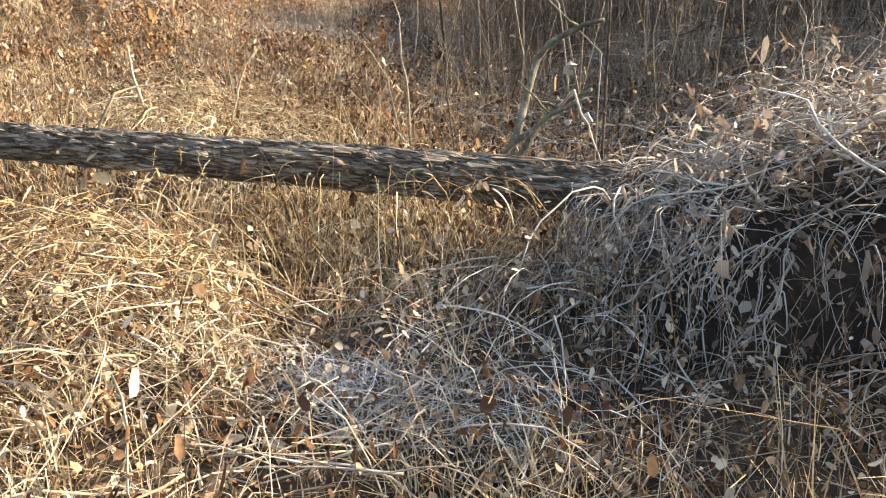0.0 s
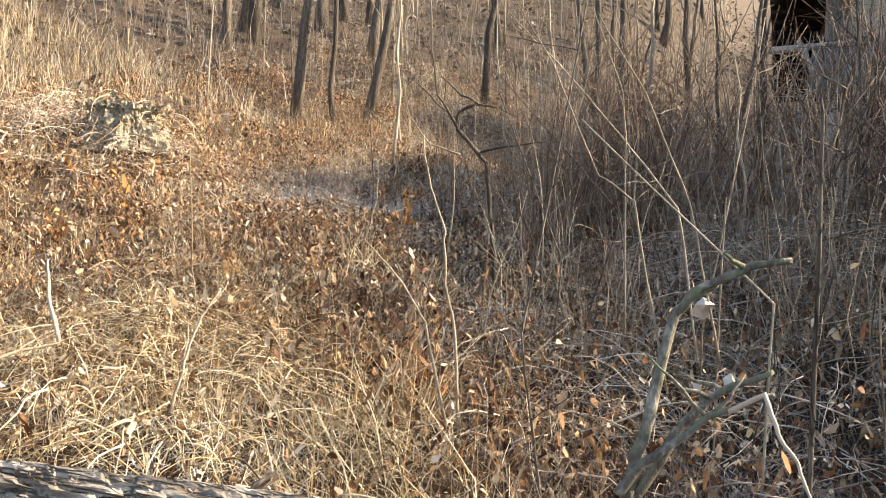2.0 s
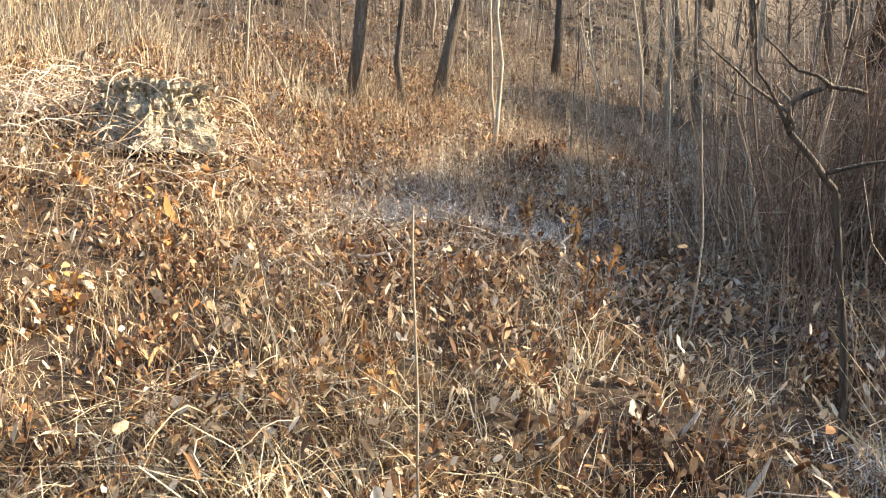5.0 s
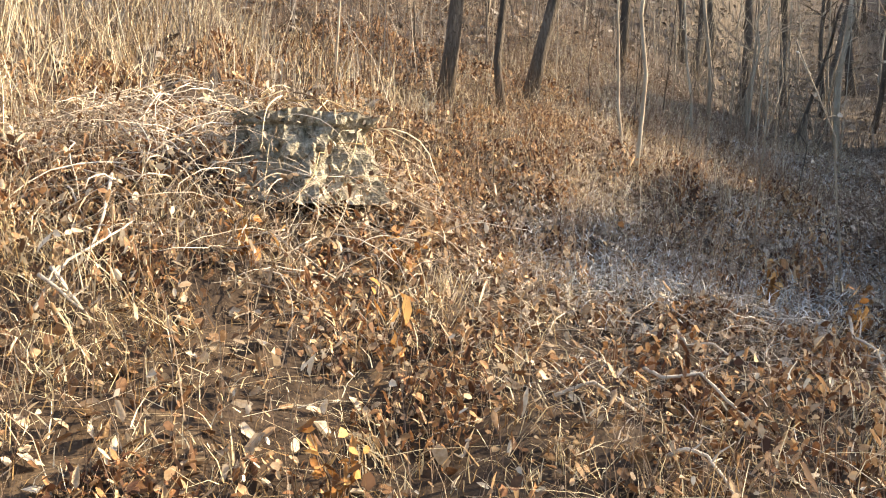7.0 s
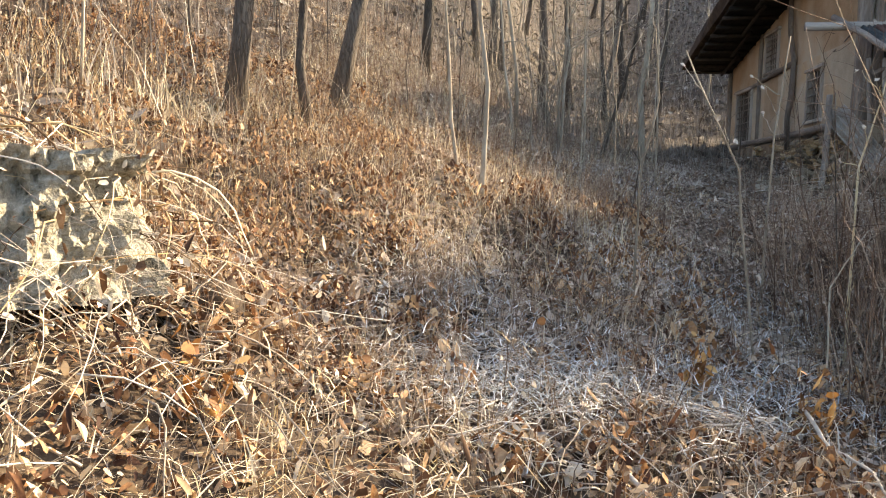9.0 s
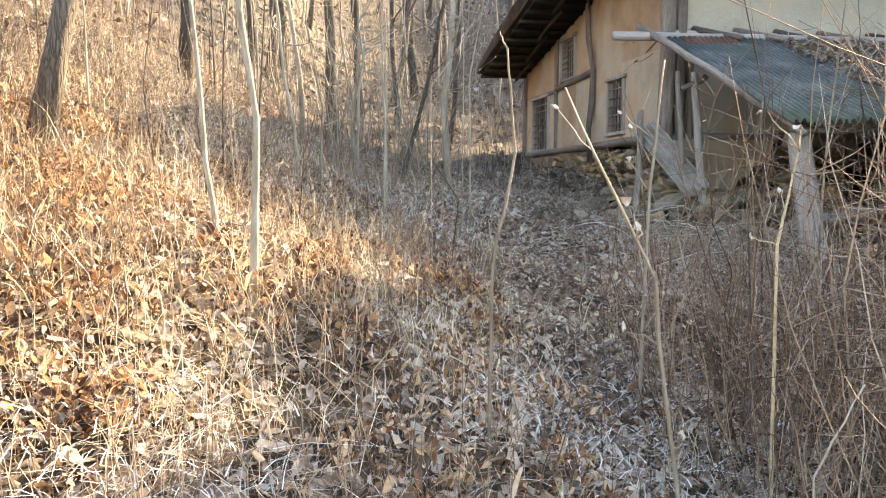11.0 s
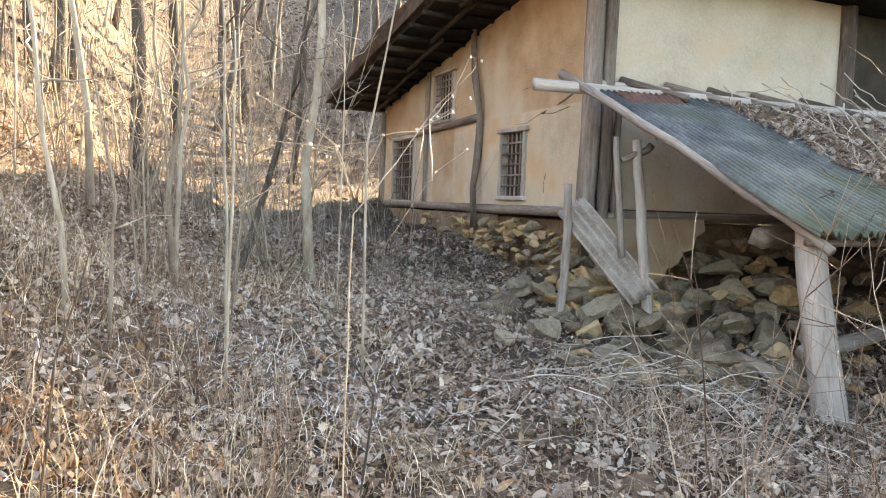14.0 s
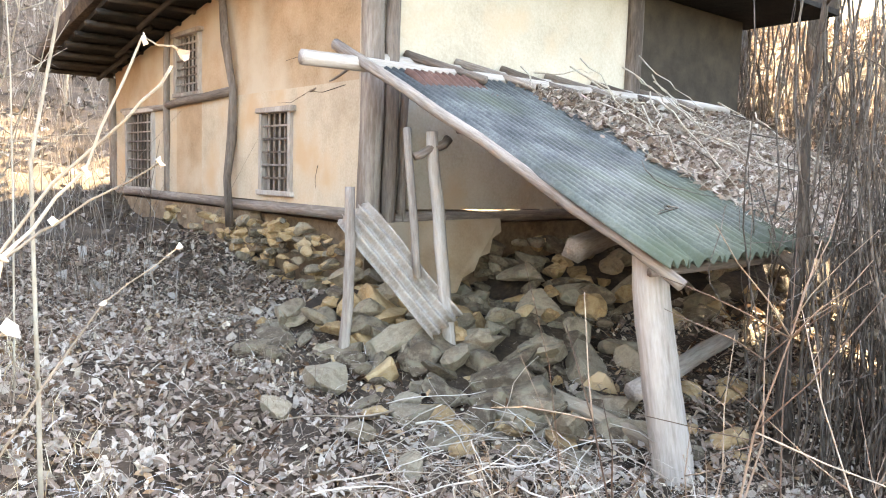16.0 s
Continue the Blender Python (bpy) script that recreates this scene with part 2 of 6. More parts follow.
# ---- shapes ----
def ground_z(x, y):
    """Height of the hillside."""
    x, y = np.asarray(x, float), np.asarray(y, float)
    xc = np.clip(x, -7.0, 2.5)
    yc = np.clip(y, -16, 5.0)
    z = -0.868 + 0.0234 * xc + 0.1346 * yc + 0.0283 * xc * xc - 0.0053 * yc * yc
    z = z + np.maximum(-7.0 - x, 0) * 0.37 + np.maximum(x - 2.5, 0) * 0.06 + np.clip(x - 9, 0, 40) * 0.36
    z = z + np.maximum(y - 5.0, 0) * 0.27 + np.minimum(y + 16, 0) * 0.30 + np.clip(y - 12, 0, 40) * 0.12
    z = z + 0.42 / (1 + np.exp((x + 4.6) / 0.5)) / (1 + np.exp(-(y + 5.3) / 0.8))
    z = z + 0.16 * np.clip(y + 3, 0, 25) / (1 + np.exp((x + 5.2) / 0.6))
    z = z + np.clip(x - 4.5, 0, 30) * 0.42 / (1 + np.exp(-(y + 8.0) / 1.5)) * (x < 9) + (x >= 9) * 1.89 / (1 + np.exp(-(y + 8.0) / 1.5))
    bump = 0.05 * np.sin(1.7 * x + 0.6 * y) + 0.04 * np.sin(0.9 * x - 1.9 * y + 1.3) + 0.02 * np.sin(4.1 * x + 3.3 * y)
    mound = 0.3 * np.exp(-(((x + 5.9) / 0.75) ** 2 + ((y + 8.5) / 0.8) ** 2)) + 0.25 * np.exp(-(((x + 3.4) / 1.2) ** 2 + ((y + 9.6) / 0.7) ** 2)) * 0.5
    hollow = -0.36 * np.exp(-(((x + 0.4) / 1.0) ** 2 + ((y + 10.2) / 0.9) ** 2))
    return z + bump + mound + hollow


def gz(x, y):
    return float(ground_z(x, y))


def mesh_of(name, verts, faces, mat, smooth=False):
    me = bpy.data.meshes.new(name)
    me.from_pydata([tuple(v) for v in verts], [], faces)
    me.materials.append(mat)
    if smooth:
        me.shade_smooth()
    return me


def piece(name, me, parent=None, label="", m=None):
    ob = new(name, me)
    if parent is not None:
        ob.parent = parent
    if m is not None:
        ob.matrix_basis = m
    return tagged(ob, label)


def thing(name, label, category, m=None, group="", kind=""):
    ob = new(name)
    if m is not None:
        ob.matrix_basis = m
    return tagged(ob, label, category, group, kind)


class Tubes:
    """Collects round limbs along bent lines into one mesh."""

    def __init__(self):
        self.v, self.f = [], []

    def add(self, pts, radii, sides=6, rough=0.0, seed=0):
        rnd = random.Random(seed)
        base = len(self.v)
        pts = [Vector(p) for p in pts]
        up = None
        for i, p in enumerate(pts):
            d = (pts[min(i + 1, len(pts) - 1)] - pts[max(i - 1, 0)]).normalized()
            if up is None:
                up = Vector((1, 0, 0)) if abs(d.x) < 0.8 else Vector((0, 1, 0))
            a = d.cross(up).normalized()
            up = a.cross(d).normalized()
            for k in range(sides):
                t = 2 * math.pi * k / sides
                r = radii[i] * (1 + rough * (rnd.random() - 0.5) * 2)
                self.v.append(p + a * (r * math.cos(t)) + up * (r * math.sin(t)))
        for i in range(len(pts) - 1):
            for k in range(sides):
                q = (k + 1) % sides
                self.f.append((base + i * sides + k, base + i * sides + q, base + (i + 1) * sides + q, base + (i + 1) * sides + k))
        self.f.append(tuple(base + k for k in reversed(range(sides))))
        self.f.append(tuple(base + (len(pts) - 1) * sides + k for k in range(sides)))

    def mesh(self, name, mat, smooth=True):
        return mesh_of(name, self.v, self.f, mat, smooth)


def bent(a, b, n, wob, rnd):
    """A line from a to b in n steps that wanders by wob."""
    a, b = Vector(a), Vector(b)
    out, off = [], Vector((0, 0, 0))
    for i in range(n + 1):
        t = i / n
        if 0 < i:
            off += Vector((rnd.uniform(-1, 1), rnd.uniform(-1, 1), rnd.uniform(-0.5, 0.5))) * wob / math.sqrt(n)
        out.append(a.lerp(b, t) + off)
    return out


def pole(name, a, b, r0, r1, mat, parent=None, label="", wob=0.02, sides=9, n=6, seed=1, rough=0.06):
    """A round timber from a to b in the parent's space, its own axis along local z."""
    a, b = Vector(a), Vector(b)
    ln = (b - a).length
    rnd = random.Random(seed)
    t = Tubes()
    pts = bent((0, 0, 0), (0, 0, ln), n, wob, rnd)
    pts[-1] = Vector((0, 0, ln))
    t.add(pts, [r0 + (r1 - r0) * i / n for i in range(n + 1)], sides, rough, seed)
    rot = Vector((0, 0, 1)).rotation_difference(b - a).to_matrix().to_4x4()
    return piece(name, t.mesh(name, mat), parent, label, Matrix.Translation(a) @ rot)


def block(name, lo, hi, mat, parent=None, label="", bevel=0.008, jit=0.0, m=None, seed=0):
    """A box with worn edges."""
    rnd = random.Random(seed)
    bm = bmesh.new()
    bmesh.ops.create_cube(bm, size=1)
    lo, hi = Vector(lo), Vector(hi)
    for v in bm.verts:
        v.co = Vector([(lo[i] + hi[i]) / 2 + v.co[i] * (hi[i] - lo[i]) + rnd.uniform(-jit, jit) for i in range(3)])
    if bevel:
        bmesh.ops.bevel(bm, geom=bm.edges[:], offset=bevel, segments=1, affect="EDGES")
    me = bpy.data.meshes.new(name)
    bm.to_mesh(me)
    bm.free()
    me.materials.append(mat)
    return piece(name, me, parent, label, m)


def scatter_strips(name, base, height, lean, width, mat, segs=3, seed=0, droop=0.3):
    """One mesh of thin tapering blades; base (n,3), height, lean (n,2), width."""
    rng = np.random.default_rng(seed)
    n = len(base)
    ang = rng.uniform(0, 2 * np.pi, n)
    side = np.stack([np.cos(ang), np.sin(ang), np.zeros(n)], 1)
    V = []
    for s in range(segs + 1):
        t = s / segs
        c = base.copy()
        c[:, 0] += lean[:, 0] * height * t ** 1.7
        c[:, 1] += lean[:, 1] * height * t ** 1.7
        c[:, 2] += height * (t - droop * np.hypot(lean[:, 0], lean[:, 1]) * t * t)
        c[:, :2] += rng.normal(0, 0.035, (n, 2)) * height[:, None] * (s > 0)
        w = (width * (1 - 0.75 * t))[:, None]
        V += [c - side * w, c + side * w]
    V = np.stack(V, 1).reshape(-1, 3)
    k = 2 * (segs + 1)
    o = np.arange(n)[:, None] * k
    F = np.concatenate([o + np.array([[2 * s, 2 * s + 1, 2 * s + 3, 2 * s + 2]]) for s in range(segs)], 0)
    return quads(name, V, F, mat)


def quads(name, V, F, mat):
    me = bpy.data.meshes.new(name)
    me.vertices.add(len(V))
    me.vertices.foreach_set("co", V.astype(np.float32).ravel())
    me.loops.add(F.size)
    me.loops.foreach_set("vertex_index", F.astype(np.int32).ravel())
    me.polygons.add(len(F))
    me.polygons.foreach_set("loop_start", np.arange(0, F.size, F.shape[1], dtype=np.int32))
    me.update(calc_edges=True)
    me.materials.append(mat)
    return me


def leaf_mesh(name, pos, size, mat, seed=0, flat=0.5):
    """One mesh of small curled leaves, each two folded quads."""
    rng = np.random.default_rng(seed)
    n = len(pos)
    a = rng.uniform(0, 2 * np.pi, n)
    u = np.stack([np.cos(a), np.sin(a), rng.normal(0, flat, n)], 1)
    w = np.stack([-np.sin(a), np.cos(a), rng.normal(0, flat, n)], 1)
    up = np.cross(u, w)
    L, W = size[:, None], (size * rng.uniform(0.35, 0.65, n))[:, None]
    curl, tip = rng.uniform(-0.2, 0.7, (2, n))[0][:, None] * W, rng.uniform(-0.4, 0.6, n)[:, None] * L
    s0, s1 = pos - u * L, pos + u * L + up * tip
    e = [pos + u * L * rng.uniform(-0.75, -0.2, n)[:, None] + w * W + up * curl, pos + u * L * rng.uniform(0.1, 0.7, n)[:, None] + w * W * 0.8 + up * (curl + tip * 0.6),
         pos + u * L * rng.uniform(0.1, 0.7, n)[:, None] - w * W * 0.8 + up * (curl + tip * 0.6), pos + u * L * rng.uniform(-0.75, -0.2, n)[:, None] - w * W + up * curl]
    V = np.stack([s0, e[0], e[1], s1, e[2], e[3]], 1).reshape(-1, 3)
    o = np.arange(n)[:, None] * 6
    F = np.concatenate([o + np.array([[0, 1, 2, 3]]), o + np.array([[3, 4, 5, 0]])], 0)
    return quads(name, V, F, mat)


def on_ground(x, y, dz=0.0):
    return np.stack([x, y, ground_z(x, y) + dz], 1)


def clear_of_house(x, y, pad=0.0):
    return ~((x > -0.15 - pad) & (x < 6.2) & (y > -1.1 - pad) & (y < 6.3))


# ---- ground ----
def build_ground():
    xs = np.concatenate([np.arange(-160, -14, 4.0), np.arange(-14, 9, 0.16), np.arange(9, 161, 4.0)])
    ys = np.concatenate([np.arange(-120, -18, 4.0), np.arange(-18, 14, 0.16), np.arange(14, 201, 4.0)])
    X, Y = np.meshgrid(xs, ys)
    rng = np.random.default_rng(3)
    Z = ground_z(X.ravel(), Y.ravel()) + rng.normal(0, 0.018, X.size)
    V = np.stack([X.ravel(), Y.ravel(), Z], 1)
    nx = len(xs)
    i, j = np.meshgrid(np.arange(nx - 1), np.arange(len(ys) - 1))
    a = (j * nx + i).ravel()
    F = np.stack([a, a + 1, a + nx + 1, a + nx], 1)
    me = quads("ground", V, F, M_SOIL)
    me.shade_smooth()
    tagged(new("ground", me), "brown hillside soil under dead leaves and dry weeds", "ground", kind="structure")


build_ground()


# ---- the old mud house ----
SILL = 0.0


def roof_z(y):
    return 1.56 + 0.165 * (6.2 - y) if y > 1.2 else 2.385 + 0.02 * (1.2 - y)


def slab(name, pts, thick, axis, mat, parent, label="", cuts=3, rough=0.006, seed=0):
    """A wall panel: the outline pts (in the plane across axis), given a thickness and slightly uneven faces."""
    rnd = random.Random(seed)
    bm = bmesh.new()
    vs = [bm.verts.new(p) for p in pts]
    f = bm.faces.new(vs)
    r = bmesh.ops.extrude_face_region(bm, geom=[f])
    d = Vector(axis) * thick
    for v in r["geom"]:
        if isinstance(v, bmesh.types.BMVert):
            v.co += d
    bmesh.ops.recalc_face_normals(bm, faces=bm.faces[:])
    me = bpy.data.meshes.new(name)
    bm.to_mesh(me)
    bm.free()
    me.materials.append(mat)
    return piece(name, me, parent, label)


def lattice_window(y0, y1, z0, z1, parent, cols, rows, frame=0.05, label="weathered wooden lattice window"):
    """A lattice window in the wall on x = 0; its origin at its lower corner."""
    w = piece("window", None, parent, label, pose(-0.02, y0, z0))
    W, H = y1 - y0, z1 - z0
    for nm, lo, hi in (("jamb", (-0.02, 0, 0), (0.10, frame, H)), ("jamb", (-0.02, W - frame, 0), (0.10, W, H)),
                       ("lintel", (-0.035, -0.05, H), (0.10, W + 0.05, H + 0.05)), ("sill", (-0.03, -0.03, -0.045), (0.10, W + 0.03, 0))):
        block(nm, lo, hi, M_WOOD_PALE, w, jit=0.006, seed=int(y0 * 50) + len(w.children))
    for i in range(cols):
        y = frame + (W - 2 * frame) * (i + 1) / (cols + 1)
        block("upright_bar", (0.012, y - 0.007, 0.0), (0.032, y + 0.007, H), M_WOOD, w, bevel=0.002)
    for i in range(rows):
        z = H * (i + 1) / (rows + 1)
        block("cross_bar", (0.0, frame, z - 0.009), (0.018, W - frame, z + 0.009), M_WOOD, w, bevel=0.002)
    # dark sheet stands for the unlit room behind the lattice
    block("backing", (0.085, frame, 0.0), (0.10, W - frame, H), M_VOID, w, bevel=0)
    return w


def build_house():
    h = thing("house", "old ochre mud-walled house with grey timbers and a sagging dark roof", "house")
    # openings: y0, y1, z0, z1
    win = [(1.06, 1.68, 0.10, 0.84), (3.12, 3.85, 1.16, 1.80), (4.55, 5.6, 0.02, 0.98)]
    T = 0.1
    # wall on x = 0, cut round its openings
    ys = sorted({0.0, 6.1} | {w[0] for w in win} | {w[1] for w in win} | {0.9, 2.2, 3.85})
    wall = piece("wall", None, h, "ochre mud plaster wall with three lattice windows", pose(0, 0, 0))
    for a, b in zip(ys, ys[1:]):
        holes = sorted((w[2], w[3]) for w in win if w[0] <= a and b <= w[1])
        z = 0.0
        spans = []
        for lo, hi in holes:
            spans.append((z, lo))
            z = hi
        spans.append((z, None))
        for lo, hi in spans:
            za, zb = (hi, hi) if hi is not None else (roof_z(a), roof_z(b))
            if hi is not None and hi - lo < 0.005:
                continue
            if hi is None and lo < 1.05:
                slab("plaster_panel", [(0, a, lo), (0, b, lo), (0, b, 1.05), (0, a, 1.05)], T, (1, 0, 0), M_MUD_LOW, wall, "beige mud plaster")
                lo = 1.05
            low = hi is not None and hi <= 1.05
            slab("plaster_panel", [(0, a, lo), (0, b, lo), (0, b, zb), (0, a, za)], T, (1, 0, 0), M_MUD_LOW if low else M_MUD, wall, "beige mud plaster" if low else "")
    slab("south_wall", [(0.0, 0.0, 0), (3.45, 0.0, 0), (3.45, 0.0, roof_z(0)), (0.0, 0.0, roof_z(0))], 0.1, (0, -1, 0), M_MUD_PALE, h,
         "pale mud plaster wall")
    slab("north_wall", [(0.0, 6.2, 0), (3.45, 6.2, 0), (3.45, 6.2, 1.5), (0.0, 6.2, 1.5)], 0.1, (0, -1, 0), M_MUD_PALE, h)
    # closes the open bay; its dark colour stands for the shade within
    block("inner_wall", (3.3, 0.05, -0.4), (6.0, 0.2, 2.4), M_VOID, h, "wall coloured dark for shade inside the collapsed bay")
    for y0, y1, z0, z1, c, r in [(*win[0], 4, 5), (*win[1], 5, 6), (*win[2], 7, 7)]:
        lattice_window(y0, y1, z0, z1, h, c, r)
    # timbers of the wall on x = 0
    tm = "weathered grey timber"
    for i, (a, b, r) in enumerate([((-0.02, -0.12, -0.05), (-0.02, 6.25, -0.06), 0.055), ((-0.02, 2.25, 1.10), (-0.02, 4.1, 1.04), 0.05),
                                   ((-0.01, 4.12, 0.0), (-0.01, 4.08, 1.9), 0.045), ((-0.02, 6.12, -0.05), (-0.02, 6.12, 1.5), 0.06),
                                   ((-0.02, 4.1, 1.02), (-0.02, 5.75, 1.04), 0.035), ((-0.01, 0.0, 1.17), (-0.01, 0.75, 1.0), 0.012)]):
        pole("timber", a, b, r, r * 0.92, M_WOOD, h, wob=0.03, seed=10 + i)
    g = Tubes()
    g.add([(-0.1, 2.18, -0.3), (-0.12, 2.2, 0.2), (-0.05, 2.25, 0.6), (-0.06, 2.2, 1.1), (-0.1, 2.3, 1.6), (-0.07, 2.45, 2.1), (-0.05, 2.5, 2.4)],
          [0.045, 0.04, 0.05, 0.035, 0.045, 0.04, 0.035], 8, 0.12, 5)
    piece("crooked_post", g.mesh("crooked_post", M_WOOD), h, "crooked grey pole against the plaster")
    # corner posts
    for i, (x, y, z0, z1, r) in enumerate([(0.02, -0.13, -0.25, 2.5, 0.10), (0.2, -0.16, -0.35, 2.45, 0.065), (0.34, -0.15, -0.1, 1.1, 0.04), (3.42, -0.12, -0.2, 2.4, 0.11)]):
        pole("corner_post", (x, y, z0), (x + 0.02, y, z1), r, r * 0.9, M_WOOD, h, "cracked grey corner post" if i < 2 else "", wob=0.03, seed=30 + i, sides=10)
    pole("sill_beam", (-0.1, -0.13, -0.08), (3.5, -0.13, -0.02), 0.055, 0.05, M_WOOD, h, "dark rounded sill beam", wob=0.04, seed=41)
    pole("wall_beam", (0.0, -0.15, 1.2), (3.8, -0.15, 1.2), 0.055, 0.05, M_WOOD_PALE, h, "grey pole along the wall", wob=0.03, seed=42)
    # roof
    roof = piece("roof", None, h, "dark sagging thatch roof over rafters coloured near-black for eave shade", pose(0, 0, 0))
    prof = [(6.35, roof_z(6.35)), (5, roof_z(5)), (3.5, roof_z(3.5)), (2.2, roof_z(2.2)), (1.2, roof_z(1.2)), (-0.9, roof_z(-0.9))]
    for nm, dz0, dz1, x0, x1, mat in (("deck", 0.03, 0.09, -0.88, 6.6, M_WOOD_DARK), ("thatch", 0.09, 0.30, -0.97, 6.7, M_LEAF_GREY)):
        v, f = [], []
        nx = 14
        rnd = random.Random(8)
        for (y, z) in prof:
            for d in (dz0, dz1):
                for i in range(nx + 1):
                    x = x0 + (x1 - x0) * i / nx
                    v.append((x + rnd.uniform(-0.04, 0.04) * (nm == "thatch"), y + rnd.uniform(-0.05, 0.05) * (nm == "thatch"), z + d + rnd.uniform(-0.015, 0.015)))
        row = nx + 1
        for k in range(len(prof) - 1):
            for i in range(nx):
                a = 2 * k * row + i
                b = a + 2 * row
                f += [(a, a + 1, b + 1, b), (a + row, b + row, b + row + 1, a + row + 1)]
            for e in (0, nx):
                a = 2 * k * row + e
                b = a + 2 * row
                f.append((a, b, b + row, a + row))
        for k in (0, len(prof) - 1):
            for i in range(nx):
                a = 2 * k * row + i
                f.append((a, a + row, a + row + 1, a + 1))
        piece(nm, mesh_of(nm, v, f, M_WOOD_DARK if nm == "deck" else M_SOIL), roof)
    for i in range(17):
        y = 6.25 - i * 0.42
        z = roof_z(y) - 0.02
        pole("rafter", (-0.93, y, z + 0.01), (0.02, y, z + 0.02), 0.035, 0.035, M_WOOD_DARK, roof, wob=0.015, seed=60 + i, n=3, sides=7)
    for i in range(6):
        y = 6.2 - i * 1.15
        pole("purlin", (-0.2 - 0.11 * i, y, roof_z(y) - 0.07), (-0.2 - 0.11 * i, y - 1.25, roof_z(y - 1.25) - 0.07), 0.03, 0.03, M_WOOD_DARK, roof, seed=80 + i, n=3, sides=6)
    return h


house = build_house()


def build_cracks():
    """Long cracks in the mud wall."""
    for i, pts in enumerate([[(0.2, 1.02), (0.55, 0.98), (0.8, 1.0), (1.1, 0.92), (1.45, 0.93)], [(0.75, 1.25), (1.0, 1.32), (1.3, 1.3)], [(0.62, 0.35), (0.66, 0.22), (0.64, 0.12)]]):
        t = Tubes()
        line = []
        rnd = random.Random(i)
        for a, b in zip(pts, pts[1:]):
            line += bent((-0.002, a[0], a[1]), (-0.002, b[0], b[1]), 4, 0.006, rnd)[:-1]
        t.add([Vector((-0.0015, p.y, p.z)) for p in line], [0.0035 - 0.002 * k / len(line) for k in range(len(line))], 5, 0.2, i)
        piece("crack", t.mesh("crack", M_VOID), house, "dark crack in the mud plaster")


build_cracks()


# ---- the lean-to ----
def corrugated(name, x0, x1, y0, z0, y1, z1, mat, parent, label="", pitch=0.068, amp=0.023, ragged=0.0, seed=0):
    """A corrugated sheet between x0 and x1, falling from (y0, z0) to (y1, z1)."""
    rnd = random.Random(seed)
    n = max(8, int((x1 - x0) / pitch * 6))
    m = 8
    v, f = [], []
    for j in range(m + 1):
        t = j / m
        for i in range(n + 1):
            x = x0 + (x1 - x0) * i / n
            e = ragged * (math.sin(x * 9 + seed) * 0.6 + math.sin(x * 23) * 0.4) if j == m else 0
            v.append((x, y0 + (y1 - y0) * t + e, z0 + (z1 - z0) * t + amp * math.sin(2 * math.pi * x / pitch) + 0.012 * math.sin(t * 5 + x * 2) - e * 0.4))
    for j in range(m):
        for i in range(n):
            a = j * (n + 1) + i
            f.append((a, a + 1, a + n + 2, a + n + 1))
    ob = piece(name, mesh_of(name, v, f, mat, True), parent, label)
    s = ob.modifiers.new("thickness", "SOLIDIFY")
    s.thickness = 0.004
    return ob


def build_lean_to():
    l = thing("lean_to", "low corrugated-roofed lean-to on rough poles beside the mud house", "shed")
    rf = piece("roof", None, l, "grey corrugated roof, mossy towards its lower edge")
    corrugated("sheet", -0.22, 1.02, -0.62, 1.06, -3.1, -0.10, M_TIN, rf, ragged=0.06, seed=1)
    corrugated("sheet", 1.0, 1.95, -0.66, 1.06, -3.1, -0.085, M_TIN, rf, ragged=0.05, seed=2)
    corrugated("sheet", 1.93, 3.1, -0.66, 1.05, -3.05, -0.09, M_TIN, rf, ragged=0.05, seed=3)
    corrugated("sheet", 3.08, 4.5, -0.66, 1.04, -3.0, -0.12, M_TIN, rf, ragged=0.05, seed=4)
    corrugated("patch_sheet", -0.08, 0.62, -0.70, 1.052, -0.98, 0.905, M_RUST, rf, "dark rusty patch of sheet")
    pole("purlin", (-0.85, -0.56, 1.07), (4.6, -0.6, 1.12), 0.055, 0.045, M_WOOD_PALE, l, "pale grey pole", wob=0.03, seed=3, n=10)
    for i, x in enumerate((0.5, 1.05, 1.6, 2.2, 2.9, 3.6)):
        pole("short_rafter", (x - 0.12, -0.12, 1.28), (x + 0.1, -0.85, 1.04), 0.038, 0.034, M_WOOD, l, seed=20 + i, n=4, wob=0.01)
    pole("rafter", (-0.42, -0.30, 1.24), (-0.12, -3.12, -0.22), 0.042, 0.032, M_WOOD, l, "rough edge rafter", wob=0.05, seed=5, n=8)
    for i, x in enumerate((1.2, 2.4, 3.6)):
        pole("rafter", (x, -0.5, 1.0), (x, -3.1, -0.2), 0.05, 0.045, M_WOOD, l, seed=6 + i)
    for i, (y, z) in enumerate(((-1.4, 0.60), (-2.3, 0.17), (-2.95, -0.17))):
        pole("batten", (-0.15, y, z), (4.4, y, z), 0.028, 0.028, M_WOOD, l, seed=16 + i)
    pole("post", (0.17, -3.07, -1.95), (0.05, -2.80, -0.10), 0.12, 0.10, M_WOOD_PALE, l, "thick bleached log post", wob=0.02, seed=11, sides=14, rough=0.03, n=10)
    pole("post", (-0.02, -1.28, -1.15), (-0.06, -1.02, 0.60), 0.05, 0.043, M_WOOD_PALE, l, wob=0.02, seed=12, n=9)
    pole("post", (-0.22, -1.10, -0.42), (-0.23, -0.95, 0.62), 0.03, 0.03, M_WOOD, l, wob=0.012, seed=13)
    pole("post", (4.3, -2.9, -1.9), (4.3, -2.9, -0.1), 0.08, 0.07, M_WOOD, l, seed=14)
    pole("brace", (-0.22, -1.03, 0.42), (0.06, -1.06, 0.56), 0.028, 0.035, M_WOOD, l, seed=15)
    return l


build_lean_to()


